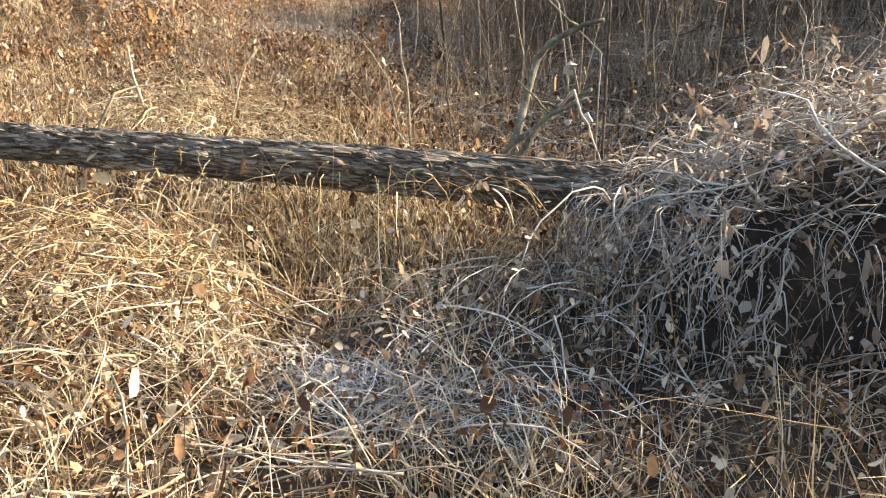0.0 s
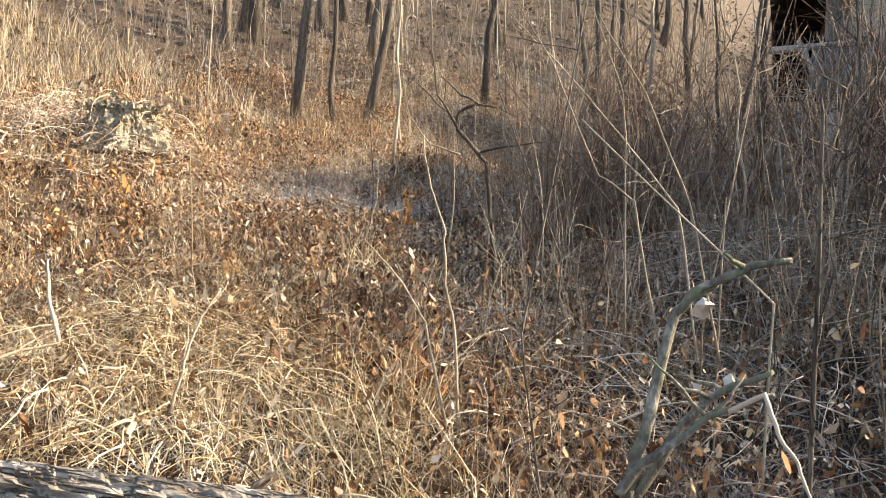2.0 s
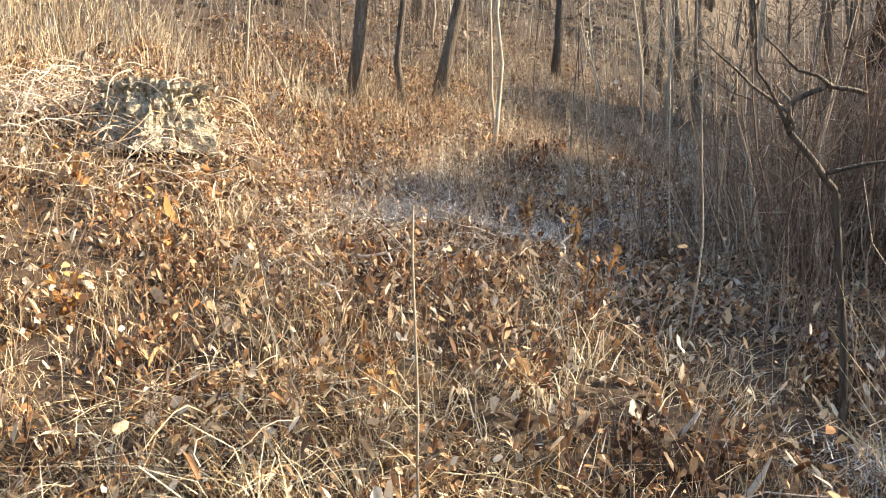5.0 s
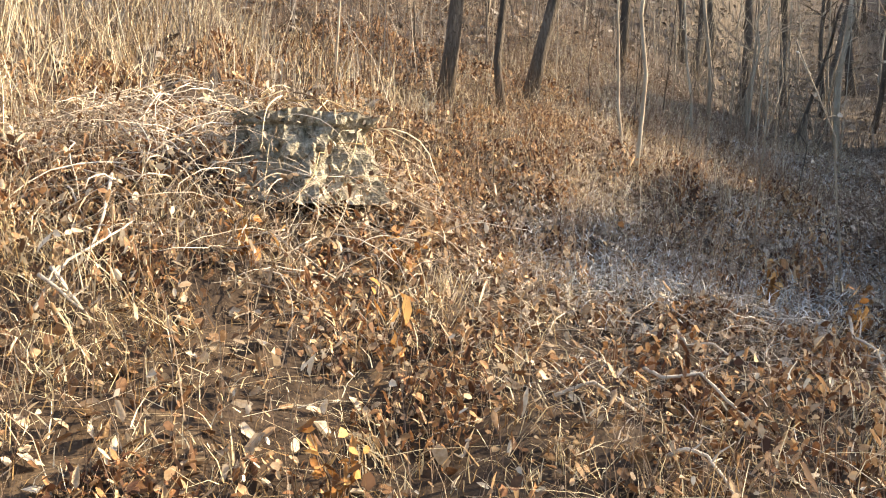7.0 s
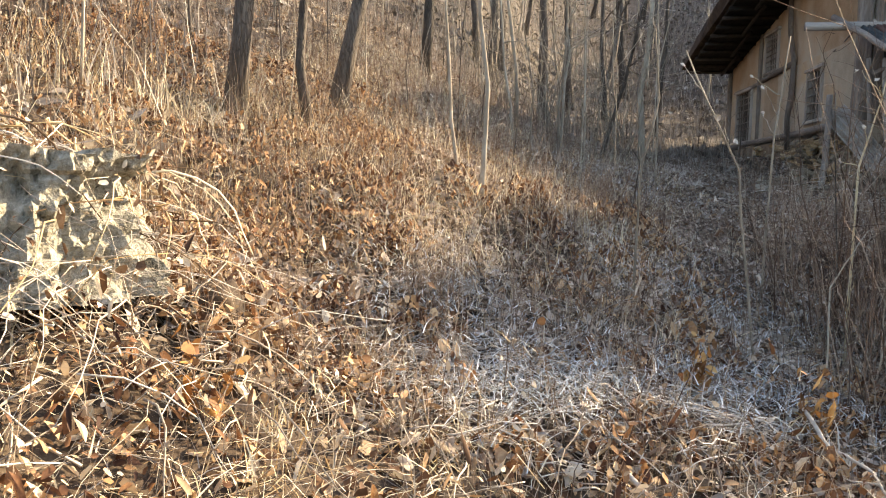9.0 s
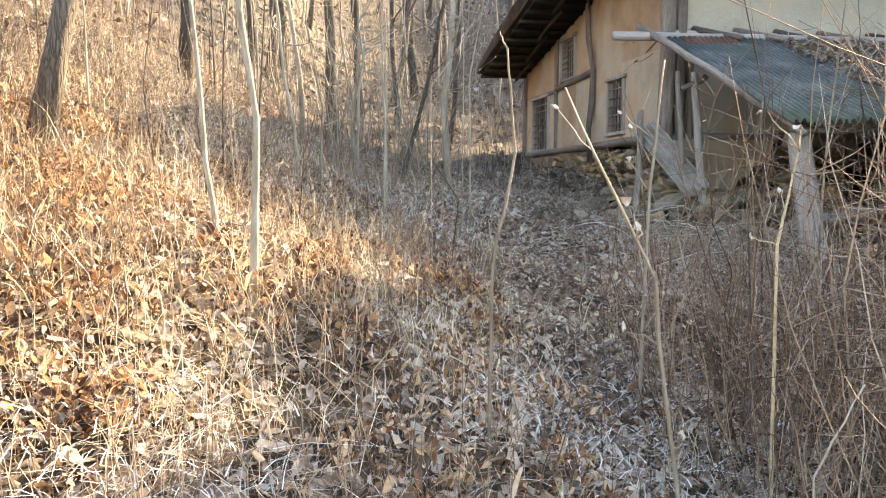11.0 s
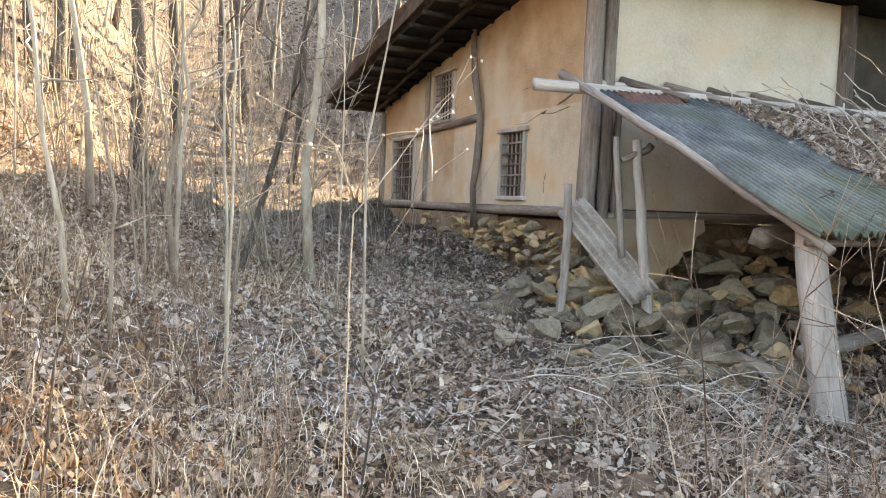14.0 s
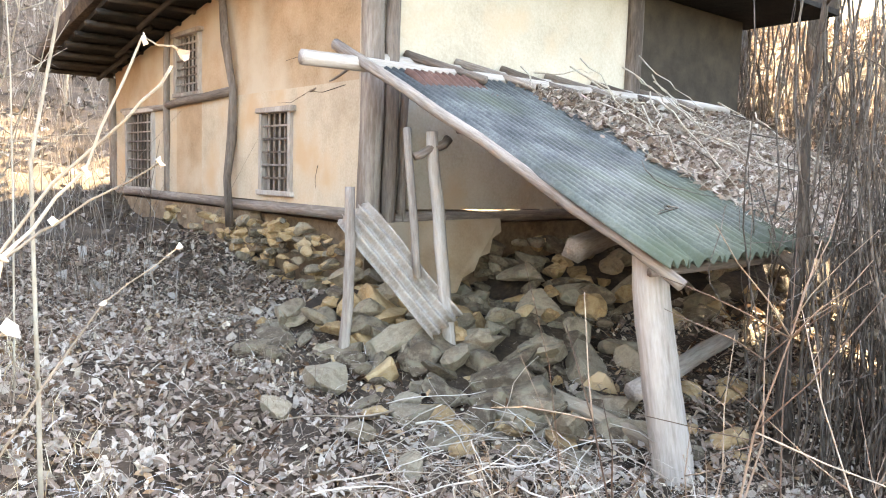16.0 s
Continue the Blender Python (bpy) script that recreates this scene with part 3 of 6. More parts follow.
def build_leaning_sheet():
    s = thing("corrugated_offcut", "weathered corrugated sheet leaning down from the sill against a post", "scrap sheet")
    a, b = Vector((-0.50, -0.68, 0.02)), Vector((-0.10, -1.29, -0.74))
    d = b - a
    ln = d.length
    m = Matrix.Translation(a) @ d.to_track_quat("Y", "Z").to_matrix().to_4x4()
    v, f = [], []
    for j in range(9):
        for i in range(37):
            x = -0.135 + 0.27 * i / 36
            v.append((x * (1 + 0.04 * math.sin(j)), ln * j / 8 + 0.015 * math.sin(i * 1.3) * (j in (0, 8)),
                      0.032 * math.cos(2 * math.pi * (x + 0.135) / 0.072) + 0.012 * math.sin(j * 0.8 + x * 6)))
    for j in range(8):
        for i in range(36):
            k = j * 37 + i
            f.append((k, k + 1, k + 38, k + 37))
    ob = piece("sheet", mesh_of("sheet", v, f, M_WOOD_PALE, True), s, "", m @ pose(0, 0, 0, 0, 50, 0))
    ob.modifiers.new("thickness", "SOLIDIFY").thickness = 0.008


build_leaning_sheet()
pole("wooden_stake", (-0.66, -0.84, -1.05), (-0.60, -0.80, 0.20), 0.042, 0.036, M_WOOD, None, wob=0.03, seed=77)
tagged(bpy.data.objects["wooden_stake"], "split grey wooden stake standing in the stones by the house corner", "stake")


# ---- stones ----
def stone_mesh(seed, mat, sx, sy, sz):
    rnd = random.Random(seed)
    bm = bmesh.new()
    bmesh.ops.create_icosphere(bm, subdivisions=2, radius=1)
    nrm = [Vector((rnd.gauss(0, 1), rnd.gauss(0, 1), rnd.gauss(0, 1))).normalized() for _ in range(12)]
    cut = [rnd.uniform(0.35, 0.75) for _ in nrm]
    for v in bm.verts:
        for q, c in zip(nrm, cut):
            d = v.co.dot(q)
            if d > c:
                v.co -= q * (d - c)
        v.co += Vector((rnd.uniform(-1, 1), rnd.uniform(-1, 1), rnd.uniform(-1, 1))) * 0.03
        v.co = Vector((v.co.x * sx, v.co.y * sy, v.co.z * sz))
    me = bpy.data.meshes.new("stone")
    bm.to_mesh(me)
    bm.free()
    me.materials.append(mat)
    return me


STONES = [stone_mesh(i, M_STONE, 1, 0.75, 0.55) for i in range(8)] + [stone_mesh(20 + i, M_STONE_OCHRE, 1, 0.8, 0.6) for i in range(5)]


def put_stone(p, s, rnd, parent=None, ochre=0.3, label="", flat=25):
    me = STONES[rnd.randrange(8, 13)] if rnd.random() < ochre else STONES[rnd.randrange(8)]
    m = pose(*p, rnd.uniform(-flat, flat), rnd.uniform(-flat, flat), rnd.uniform(0, 360)) @ Matrix.Diagonal((s * rnd.uniform(0.9, 1.35), s, s * rnd.uniform(0.7, 1.2), 1))
    return piece("stone", me, parent, label, m)


def build_stones():
    rnd = random.Random(4)
    base = thing("foundation", "broken dry-stone foundation with patches of ochre mud under the house sill", "foundation")
    # backing earth so that no gap shows through
    v = [(0.12, 6.2, -1.2), (0.12, 0.05, -1.6), (3.6, 0.05, -1.6), (3.6, 6.2, -1.2)]
    v += [(a, b, -0.14) for a, b, _ in v]
    piece("earth_core", mesh_of("earth_core", v, [(3, 2, 1, 0), (4, 5, 6, 7), (0, 1, 5, 4), (1, 2, 6, 5), (2, 3, 7, 6), (3, 0, 4, 7)], M_EARTH), base)
    slab("mud_patch", [(-0.02, 1.9, -0.12), (-0.02, 6.1, -0.12), (-0.02, 6.1, -0.6), (-0.04, 3.0, -0.75), (-0.04, 1.7, -0.5)], 0.12, (1, 0, 0), M_EARTH, base, "crumbling brown earth")
    slab("mud_patch", [(0.12, -0.24, -0.10), (1.42, -0.24, -0.08), (1.44, -0.24, -0.2), (1.33, -0.24, -0.26), (1.29, -0.25, -0.39), (1.16, -0.26, -0.42), (1.10, -0.26, -0.54),
                       (0.96, -0.26, -0.60), (0.9, -0.26, -0.72), (0.72, -0.26, -0.76), (0.6, -0.26, -0.86), (0.12, -0.26, -0.9)], 0.15, (0, 1, 0), M_MUD, base, "crumbling ochre mud")
    for i in range(170):      # under the wall on x = 0
        y = rnd.uniform(-0.2, 2.4) if i % 6 else rnd.uniform(2.4, 4.0)
        g = gz(-0.1, y)
        z = rnd.uniform(max(g, -1.1), -0.17)
        put_stone((rnd.uniform(-0.08, 0.04), y, z), rnd.uniform(0.06, 0.13), rnd, base, 0.7 if z > -0.5 else 0.35, flat=12)
    for i in range(170):     # under the wall on y = 0
        x = rnd.uniform(0.0, 3.6)
        z = rnd.uniform(-1.25, -0.75 if 0.3 < x < 1.0 else -0.3)
        put_stone((x, rnd.uniform(-0.25, 0.0), z), rnd.uniform(0.09, 0.17), rnd, base, 0.3)
    heap = thing("rubble_heap", "heap of tumbled grey and ochre stones under the lean-to", "stone heap")
    n = 0
    for i in range(1300):
        x, y = min(rnd.uniform(-1.2, 4.6), rnd.uniform(-1.2, 6.0)), rnd.uniform(-3.0, -0.1)
        top = -0.34 + 0.34 * y - 0.30 * max(0, -x) - 0.05 * abs(x - 1.5) + 0.28 * max(0, x - 2.2)
        g = gz(x, y)
        if 0.1 < x < 1.4 and y > -1.1:
            top -= 0.4 * (y + 1.1)
        if top < g - 0.05 or n >= 380:
            continue
        z = max(g, top) - rnd.uniform(0, 0.12)
        put_stone((x, y, z), rnd.choice((0.08, 0.1, 0.12, 0.15, 0.18, 0.22, 0.28)) * (1.0 if x > -0.3 else 0.8), rnd, heap, 0.25, flat=35)
        n += 1
    v, f = [], []            # earth under the heap
    for j in range(13):
        for i in range(17):
            x, y = -1.0 + 7.2 * i / 16, -2.9 + 2.85 * j / 12
            top = -0.34 + 0.34 * y - 0.30 * max(0, -x) - 0.05 * abs(x - 1.5) + 0.28 * max(0, x - 2.2)
            v.append((x, y, max(gz(x, y) - 0.1, top - 0.12 - 0.4 * max(0, y + 1.1) * (0.1 < x < 1.4))))
    for j in range(12):
        for i in range(16):
            k = j * 17 + i
            f.append((k, k + 1, k + 18, k + 17))
    piece("earth", mesh_of("earth", v, f, M_SOIL), heap)
    for i, (x, y, s, oc) in enumerate([(-1.05, -1.2, 0.27, 0), (-0.75, -1.75, 0.24, 0), (-0.35, -1.9, 0.2, 0), (-1.25, -0.6, 0.16, 0), (0.5, -2.3, 0.22, 0.2),
                                       (1.0, -2.5, 0.16, 1), (-0.1, -2.35, 0.15, 1), (0.75, -2.95, 0.14, 1), (-1.6, -1.6, 0.13, 0)]
                                      + [(rnd.uniform(-1.3, 0.3), rnd.uniform(-2.5, -0.5), rnd.uniform(0.07, 0.15), 0.25) for _ in range(30)]
                                      + [(rnd.uniform(0.2, 1.9), rnd.uniform(-3.1, -2.2), rnd.uniform(0.08, 0.15), 0.5) for _ in range(16)]):
        st = put_stone((x, y, gz(x, y) + s * 0.28), s, rnd, None, oc, "", 12)
        tagged(st, "large flat field stone half sunk in dead leaves below the house", "stone", "stones below the house")
    b = pole("squared_beam", (0.62, -1.78, -0.20), (1.75, -1.3, -0.14), 0.095, 0.095, M_WOOD_PALE, None, wob=0.01, seed=91, sides=4, rough=0.02)
    tagged(b, "short squared pale beam lying on the rubble under the roof", "beam")
    b = pole("fallen_plank", (0.08, -1.5, -0.99), (0.34, -2.72, -1.29), 0.06, 0.05, M_WOOD_ROT, None, wob=0.03, seed=92, sides=7)
    tagged(b, "rotten ochre pole lying among the stones", "pole")
    b = pole("fallen_plank", (0.4, -2.5, -1.0), (1.9, -2.3, -0.85), 0.07, 0.06, M_WOOD_PALE, None, wob=0.02, seed=93, sides=8)
    tagged(b, "pale grey log lying behind the post", "log")


build_stones()


# ---- log, stump ----
def build_log():
    a, b = Vector((-4.3, -12.87, -2.655)), Vector((1.64, -11.24, -3.115))
    d = b - a
    lg = thing("fallen_log", "fallen grey log with deeply furrowed bark lying across dry grass", "log", Matrix.Translation(a) @ Vector((0, 0, 1)).rotation_difference(d).to_matrix().to_4x4())
    rnd = random.Random(2)
    n, s = 400, 60
    v, f = [], []
    ph = [rnd.uniform(0, 6.28) for _ in range(8)]
    for i in range(n + 1):
        z = d.length * i / n
        t = i / n
        r0 = 0.062 + 0.062 * t
        cx, cy = 0.03 * math.sin(z * 1.1), 0.02 * math.sin(z * 1.7 + 1) - 0.01
        for k in range(s):
            th = 2 * math.pi * k / s
            q = noise.noise(Vector((math.cos(th) * 4.2, math.sin(th) * 4.2, z * 4.5))) + 0.6 * noise.noise(Vector((math.cos(th) * 9, math.sin(th) * 9, z * 12)))
            ridge = abs(q)
            r = r0 * (1 + 0.04 * math.sin(3 * th + ph[0])) - 0.014 + 0.030 * min(1, ridge * 3.0) * 0.8
            v.append((cx + r * math.cos(th), cy + r * math.sin(th), z))
    for i in range(n):
        for k in range(s):
            f.append((i * s + k, i * s + (k + 1) % s, (i + 1) * s + (k + 1) % s, (i + 1) * s + k))
    f += [tuple(reversed(range(s))), tuple(n * s + k for k in range(s))]
    piece("trunk", mesh_of("trunk", v, f, M_BARK_LOG), lg)
    for i, z in enumerate((0.7, 2.9)):
        pole("branch_stub", (0.02, 0.03, z), (0.16 - 0.3 * i, 0.12, z + 0.1), 0.025, 0.012, M_BARK, lg, seed=i, n=3)


build_log()


def build_stump():
    x0, y0 = -5.86, -8.50
    st = thing("tree_stump", "broken flat-topped stump, rotten and patched with pale lichen", "stump", pose(x0, y0, gz(x0, y0) - 0.1))
    v, f = [], []
    n, s = 30, 110
    top = -0.98 - (gz(x0, y0) - 0.1)
    for i in range(n + 1):
        t = i / n
        for k in range(s):
            th = 2 * math.pi * k / s
            q = 0.6 * noise.noise(Vector((math.cos(th) * 2, math.sin(th) * 2, t * 2)))
            q += 0.45 * noise.noise(Vector((math.cos(th) * 6, math.sin(th) * 6, t * 3)))
            q += 0.45 * abs(noise.noise(Vector((math.cos(th) * 14, math.sin(th) * 14, t * 2.5)))) - 0.1
            q += 0.3 * noise.noise(Vector((math.cos(th) * 26, math.sin(th) * 26, t * 14)))
            r = (0.27 + 0.10 * (1 - t) ** 2 + 0.10 * q + 0.015 * math.sin(9 * th)) * (1.08 if t > 0.86 else 1.0)
            v.append((r * math.cos(th) * 1.15, r * math.sin(th), t * top + (0.035 * noise.noise(Vector((th * 2, 1, 1))) if i == n else 0)))
    for i in range(n):
        for k in range(s):
            f.append((i * s + k, i * s + (k + 1) % s, (i + 1) * s + (k + 1) % s, (i + 1) * s + k))
    c = len(v)
    v.append((0, 0, top - 0.05))
    f += [(n * s + k, n * s + (k + 1) % s, c) for k in range(s)]
    piece("trunk", mesh_of("trunk", v, f, M_STUMP), st)


build_stump()


# ---- trees ----
def build_tree(name, x, y, r, h, lean, label, mat, limbs=5, seed=0, group="", bend=0.0, category="tree", twig=1.0, first=0.25):
    rnd = random.Random(seed)
    z = gz(x, y)
    tr = thing(name, label, category, pose(x, y, z), group)
    n = 10
    pts, rad = [], []
    wob = Vector((0, 0, 0))
    for i in range(n + 1):
        t = i / n
        wob += Vector((rnd.uniform(-1, 1), rnd.uniform(-1, 1), 0)) * h * 0.011
        pts.append(Vector((lean[0] * h * t, lean[1] * h * t, h * t - 0.1)) + wob + Vector((bend * math.sin(t * 3.0), 0, 0)))
        rad.append(r * (1 + 0.35 * max(0, 1 - t * 9)) * (1 - 0.8 * t ** 1.2))
    t1 = Tubes()
    t1.add(pts, rad, 10 if r > 0.05 else 6, 0.05, seed)
    piece("trunk", t1.mesh("trunk", mat), tr)
    for k in range(limbs):
        t2 = Tubes()
        t = rnd.uniform(first, 0.95)
        i = int(t * n)
        p = pts[i].lerp(pts[min(i + 1, n)], t * n - i)
        a = rnd.uniform(0, 6.28)
        ln = h * rnd.uniform(0.12, 0.3) * (1.1 - t * 0.5)
        up = rnd.uniform(0.3, 1.0)
        e = p + Vector((math.cos(a), math.sin(a), up)).normalized() * ln
        rr = max(0.004, rad[i] * 0.4)
        ps = bent(p, e, 5, ln * 0.12, rnd)
        t2.add(ps, [rr * (1 - 0.75 * q / 5) for q in range(6)], 5, 0, seed)
        for _ in range(int(4 * twig)):
            q = rnd.randrange(1, 5)
            b = ps[q]
            e2 = b + Vector((rnd.uniform(-1, 1), rnd.uniform(-1, 1), rnd.uniform(-0.1, 1))).normalized() * ln * rnd.uniform(0.25, 0.5)
            t2.add(bent(b, e2, 3, ln * 0.06, rnd), [rr * 0.4, rr * 0.32, rr * 0.22, rr * 0.12], 4, 0, seed)
        piece("branch", t2.mesh("branch", mat), tr)
    return tr


def build_woods():
    L = "bare leafless tree with dark grey-brown bark on the leafy slope"
    G = "trees on the slope"
    build_tree("tree", -6.42, -5.2, 0.07, 6.5, (0.02, 0.02), "bare dark-barked tree with a slimmer trunk close beside it", M_BARK, 7, 1, G, 0.1, first=0.4)
    build_tree("tree", -5.98, -5.05, 0.037, 6.0, (-0.03, 0.03), L, M_BARK, 6, 2, G, first=0.4)
    build_tree("tree", -5.90, -4.2, 0.068, 6.5, (0.16, 0.05), "bare leaning tree, dark at the foot and grey above", M_BARK, 6, 3, G, 0.12, first=0.4)
    build_tree("tree", -5.6, -0.5, 0.07, 7.0, (0.1, 0.02), L, M_BARK, 6, 4, G, first=0.35)
    build_tree("sapling", -4.58, -5.86, 0.019, 4.6, (-0.06, 0.01), "slender pale sapling with a bent stem growing among dead leaves", M_BARK_PALE, 4, 5, "saplings", 0.05, twig=0.4, first=0.3)
    build_tree("sapling", -4.78, -5.3, 0.016, 2.6, (-0.05, 0.02), "thin pale sapling among dead leaves", M_BARK_PALE, 2, 6, "saplings", twig=0.3)
    build_tree("sapling", -4.4, 0.2, 0.035, 4.4, (-0.05, 0.0), "thin pale sapling among dead leaves", M_BARK_PALE, 5, 7, "saplings", twig=0.6)
    build_tree("sapling", -3.83, -1.0, 0.022, 3.6, (0.03, 0.02), "slender forked sapling with pale branches reaching sideways", M_BARK_PALE, 8, 8, "saplings", twig=0.8, first=0.2)
    build_tree("tree", -2.72, -0.2, 0.045, 5.5, (0.04, -0.02), "smooth grey tree forking low beside the house", M_BARK_PALE, 7, 9, G, first=0.25)
    build_tree("tree", -3.3, -0.1, 0.03, 4.0, (0.22, 0.0), L, M_BARK, 5, 10, G, first=0.3)
    build_tree("tree", -1.5, 6.8, 0.06, 5.0, (0.1, 0.0), L, M_BARK, 4, 11, G)
    build_tree("tree", -2.4, 8.2, 0.07, 6.0, (-0.03, 0.0), L, M_BARK, 5, 12, G)
    rnd = random.Random(12)
    k = 0
    path = [(r[1], r[2]) for r in PATH]
    tries = 0
    while k < 145 and tries < 4000:
        tries += 1
        x, y = rnd.uniform(-20, 6), rnd.uniform(-5, 26)
        if not (x < -6.8 or y > 2.0) or (x > -1.6 and y < 8.5) or (x > -3 and y < 3):
            continue
        d = min(math.hypot(x - a, y - b) for a, b in path)
        if d < 4.5:
            continue
        big = rnd.random() < 0.5
        build_tree("tree" if big else "sapling", x, y, rnd.uniform(0.06, 0.15) if big else rnd.uniform(0.02, 0.04), rnd.uniform(6, 10) if big else rnd.uniform(3, 5),
                   (rnd.uniform(-0.12, 0.12), rnd.uniform(-0.05, 0.05)), L if big else "thin bare sapling on the leafy slope", M_BARK if big else M_BARK_PALE,
                   5 if big else 3, 100 + k, G if big else "saplings", rnd.uniform(-0.2, 0.2), twig=0.7, first=0.25)
        k += 1
    # trees added on the far side, mostly out of view, to shade the lower slope
    for i in range(10):
        x, y = rnd.uniform(3.5, 22), rnd.uniform(-20, -4)
        if math.hypot(x - 0.6, y + 14.9) < 4 or (y > -4.5 and x < 6):
            continue
        build_tree("tree", x, y, rnd.uniform(0.08, 0.18), rnd.uniform(6, 10), (rnd.uniform(-0.1, 0.1), rnd.uniform(-0.1, 0.1)), L, M_BARK, 7, 300 + i, G, twig=1.2, first=0.1)


build_woods()
# trees hidden behind the house, added so their twigs dapple the upper slope
rt = random.Random(5)
for i in range(18):
    build_tree("tree", rt.uniform(7.5, 19), rt.uniform(5, 21), rt.uniform(0.08, 0.14), rt.uniform(7.5, 11.5), (rt.uniform(-0.08, 0.08), rt.uniform(-0.08, 0.08)),
               "bare twiggy tree added unseen beyond the house to dapple the light", M_BARK, 9, 3000 + i, "trees beyond the house", twig=1.8, first=0.3)


# unseen conifers, added only to block the sun and shade the slope
def build_shade_pine(x, y, top, seed):
    rng = np.random.default_rng(seed)
    z = gz(x, y)
    tr = thing("shade_pine", "unseen dark green evergreen added beyond the house to cast shade", "tree", pose(x, y, z), "pines on the bank")
    pole("trunk", (0, 0, -0.2), (0.1, 0.1, top - z), 0.14, 0.03, M_BARK, tr, wob=0.2, seed=seed)
    n = 4500
    t = rng.uniform(0, 1, n) ** 1.3
    lo = max(2.6 - z, (top - z) * 0.45)
    hgt = lo + (top - z - lo) * t
    rad = 1.9 * (1 - t * 0.75) * np.sqrt(rng.uniform(0.05, 1, n))
    a = rng.uniform(0, 2 * np.pi, n)
    rad *= 0.8 + 0.3 * np.sin(a * 5 + hgt * 3)
    piece("crown", leaf_mesh("crown", np.stack([rad * np.cos(a), rad * np.sin(a), hgt], 1), rng.uniform(0.09, 0.20, n), M_NEEDLE, seed, 0.7), tr)


for i, (x, y, top) in enumerate([(10.2, -4.4, 3.2), (10.0, -2.7, 4.2), (10.4, -0.9, 5.6), (9.8, 0.8, 7.1), (10.3, 2.4, 7.5), (10.0, 4.0, 7.3), (10.4, 5.6, 7.4), (10.1, 7.2, 7.4), (8.2, 8.8, 6.6)]):
    build_shade_pine(x, y, top, 900 + i)


# ---- undergrowth ----
def in_zone(n, x0, x1, y0, y1, rng, keep):
    x, y = rng.uniform(x0, x1, n), rng.uniform(y0, y1, n)
    m = keep(x, y)
    return x[m], y[m]


def off_path(x, y, r=0.45):
    m = np.ones(len(x), bool)
    for a, b in zip(PATH, PATH[1:]):
        for t in (0, 0.25, 0.5, 0.75):
            m &= np.hypot(x - a[1] - (b[1] - a[1]) * t, y - a[2] - (b[2] - a[2]) * t) > r
    return m


def build_undergrowth():
    rng = np.random.default_rng(7)
    def bare(x, y):
        """The hollows behind and in front of the log's end, thinned out to stand for their shade."""
        d = np.minimum(((x + 0.2) / 1.5) ** 2 + ((y + 10.3) / 0.9) ** 2, ((x - 0.3) / 1.3) ** 2 + ((y + 12.75) / 0.5) ** 2)
        return (d < 1) & (rng.uniform(0, 1, len(x)) < 0.85)

    # dead leaves
    x, y = in_zone(43000, -9, 4, -16, 1, rng, lambda x, y: clear_of_house(x, y) & ~bare(x, y))
    tagged(new("leaf_litter", leaf_mesh("leaf_litter", on_ground(x, y, 0.015), rng.uniform(0.010, 0.034, len(x)) * rng.uniform(0.8, 1.4, len(x)), M_LEAF, 1)),
           "carpet of brown and tan dead leaves", "dead leaves", kind="stuff")
    x, y = in_zone(96000, -6.6, 2.5, -8.5, 3, rng, lambda x, y: clear_of_house(x, y, -0.1) & (x > -5.6 + 0.5 * np.sin(y)) & ~((x > -1.2) & (y > -2.5) & (y < 0) & (rng.uniform(0, 1, len(x)) < 0.75)))
    tagged(new("grey_leaf_litter", leaf_mesh("grey_leaf_litter", on_ground(x, y, 0.025), rng.uniform(0.012, 0.036, len(x)) * rng.uniform(0.55, 1.3, len(x)), M_LEAF_GREY, 2)),
           "carpet of greyish curled dead leaves in the shade of the house", "dead leaves", kind="stuff")
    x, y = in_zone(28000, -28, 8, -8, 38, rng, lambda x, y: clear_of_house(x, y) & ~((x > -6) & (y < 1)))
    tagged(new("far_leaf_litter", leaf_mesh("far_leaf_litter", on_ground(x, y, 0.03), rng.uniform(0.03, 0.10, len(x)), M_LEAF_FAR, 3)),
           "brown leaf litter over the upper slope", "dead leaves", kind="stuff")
    x, y = in_zone(15000, 2.3, 14, -9, 8, rng, lambda x, y: clear_of_house(x, y))
    tagged(new("bank_leaf_litter", leaf_mesh("bank_leaf_litter", on_ground(x, y, 0.03), rng.uniform(0.03, 0.07, len(x)), M_LEAF_GREY, 33)),
           "grey dead leaves on the bank beyond the lean-to", "dead leaves", kind="stuff")
    x, y = in_zone(16000, 4.2, 14, -9, 8, rng, lambda x, y: clear_of_house(x, y, 0.4))
    tagged(new("bank_weeds", scatter_strips("bank_weeds", on_ground(x, y), rng.gamma(3.0, 0.15, len(x)) + 0.1, rng.normal(0, 0.3, (len(x), 2)), rng.uniform(0.002, 0.005, len(x)), M_WEED, 2, 36, 0.2)),
           "dry brush on the bank beyond the lean-to", "brush", kind="stuff")
    # dry grass
    def patchy(x, y):
        return np.sin(x * 2.3 + 1.1 * np.sin(y * 1.9)) * np.sin(y * 2.7 + np.sin(x * 1.4))

    def thin_out(x, y, k=1.0):
        """Dense by the log, sparse towards the house, sparse in the hollow by the log's end."""
        p = np.clip((-8.2 - y) / 1.6, 0.12, 1) * (0.45 + 0.55 * (patchy(x, y) > -0.25)) * np.where((x > -0.9) & (y > -11.6), 0.25, 1)
        return (rng.uniform(0, 1, len(x)) < p * k) & ~bare(x, y)
    cx, cy = in_zone(5200, -8.5, 3.0, -15.2, -7.0, rng, thin_out)
    per = 22
    spread, tall = rng.uniform(0.03, 0.11, len(cx)), (rng.gamma(4.0, 0.052, len(cx)) + 0.04) * np.where((cy > -11.2) & (cx < -1.8), 0.55, 1.0)
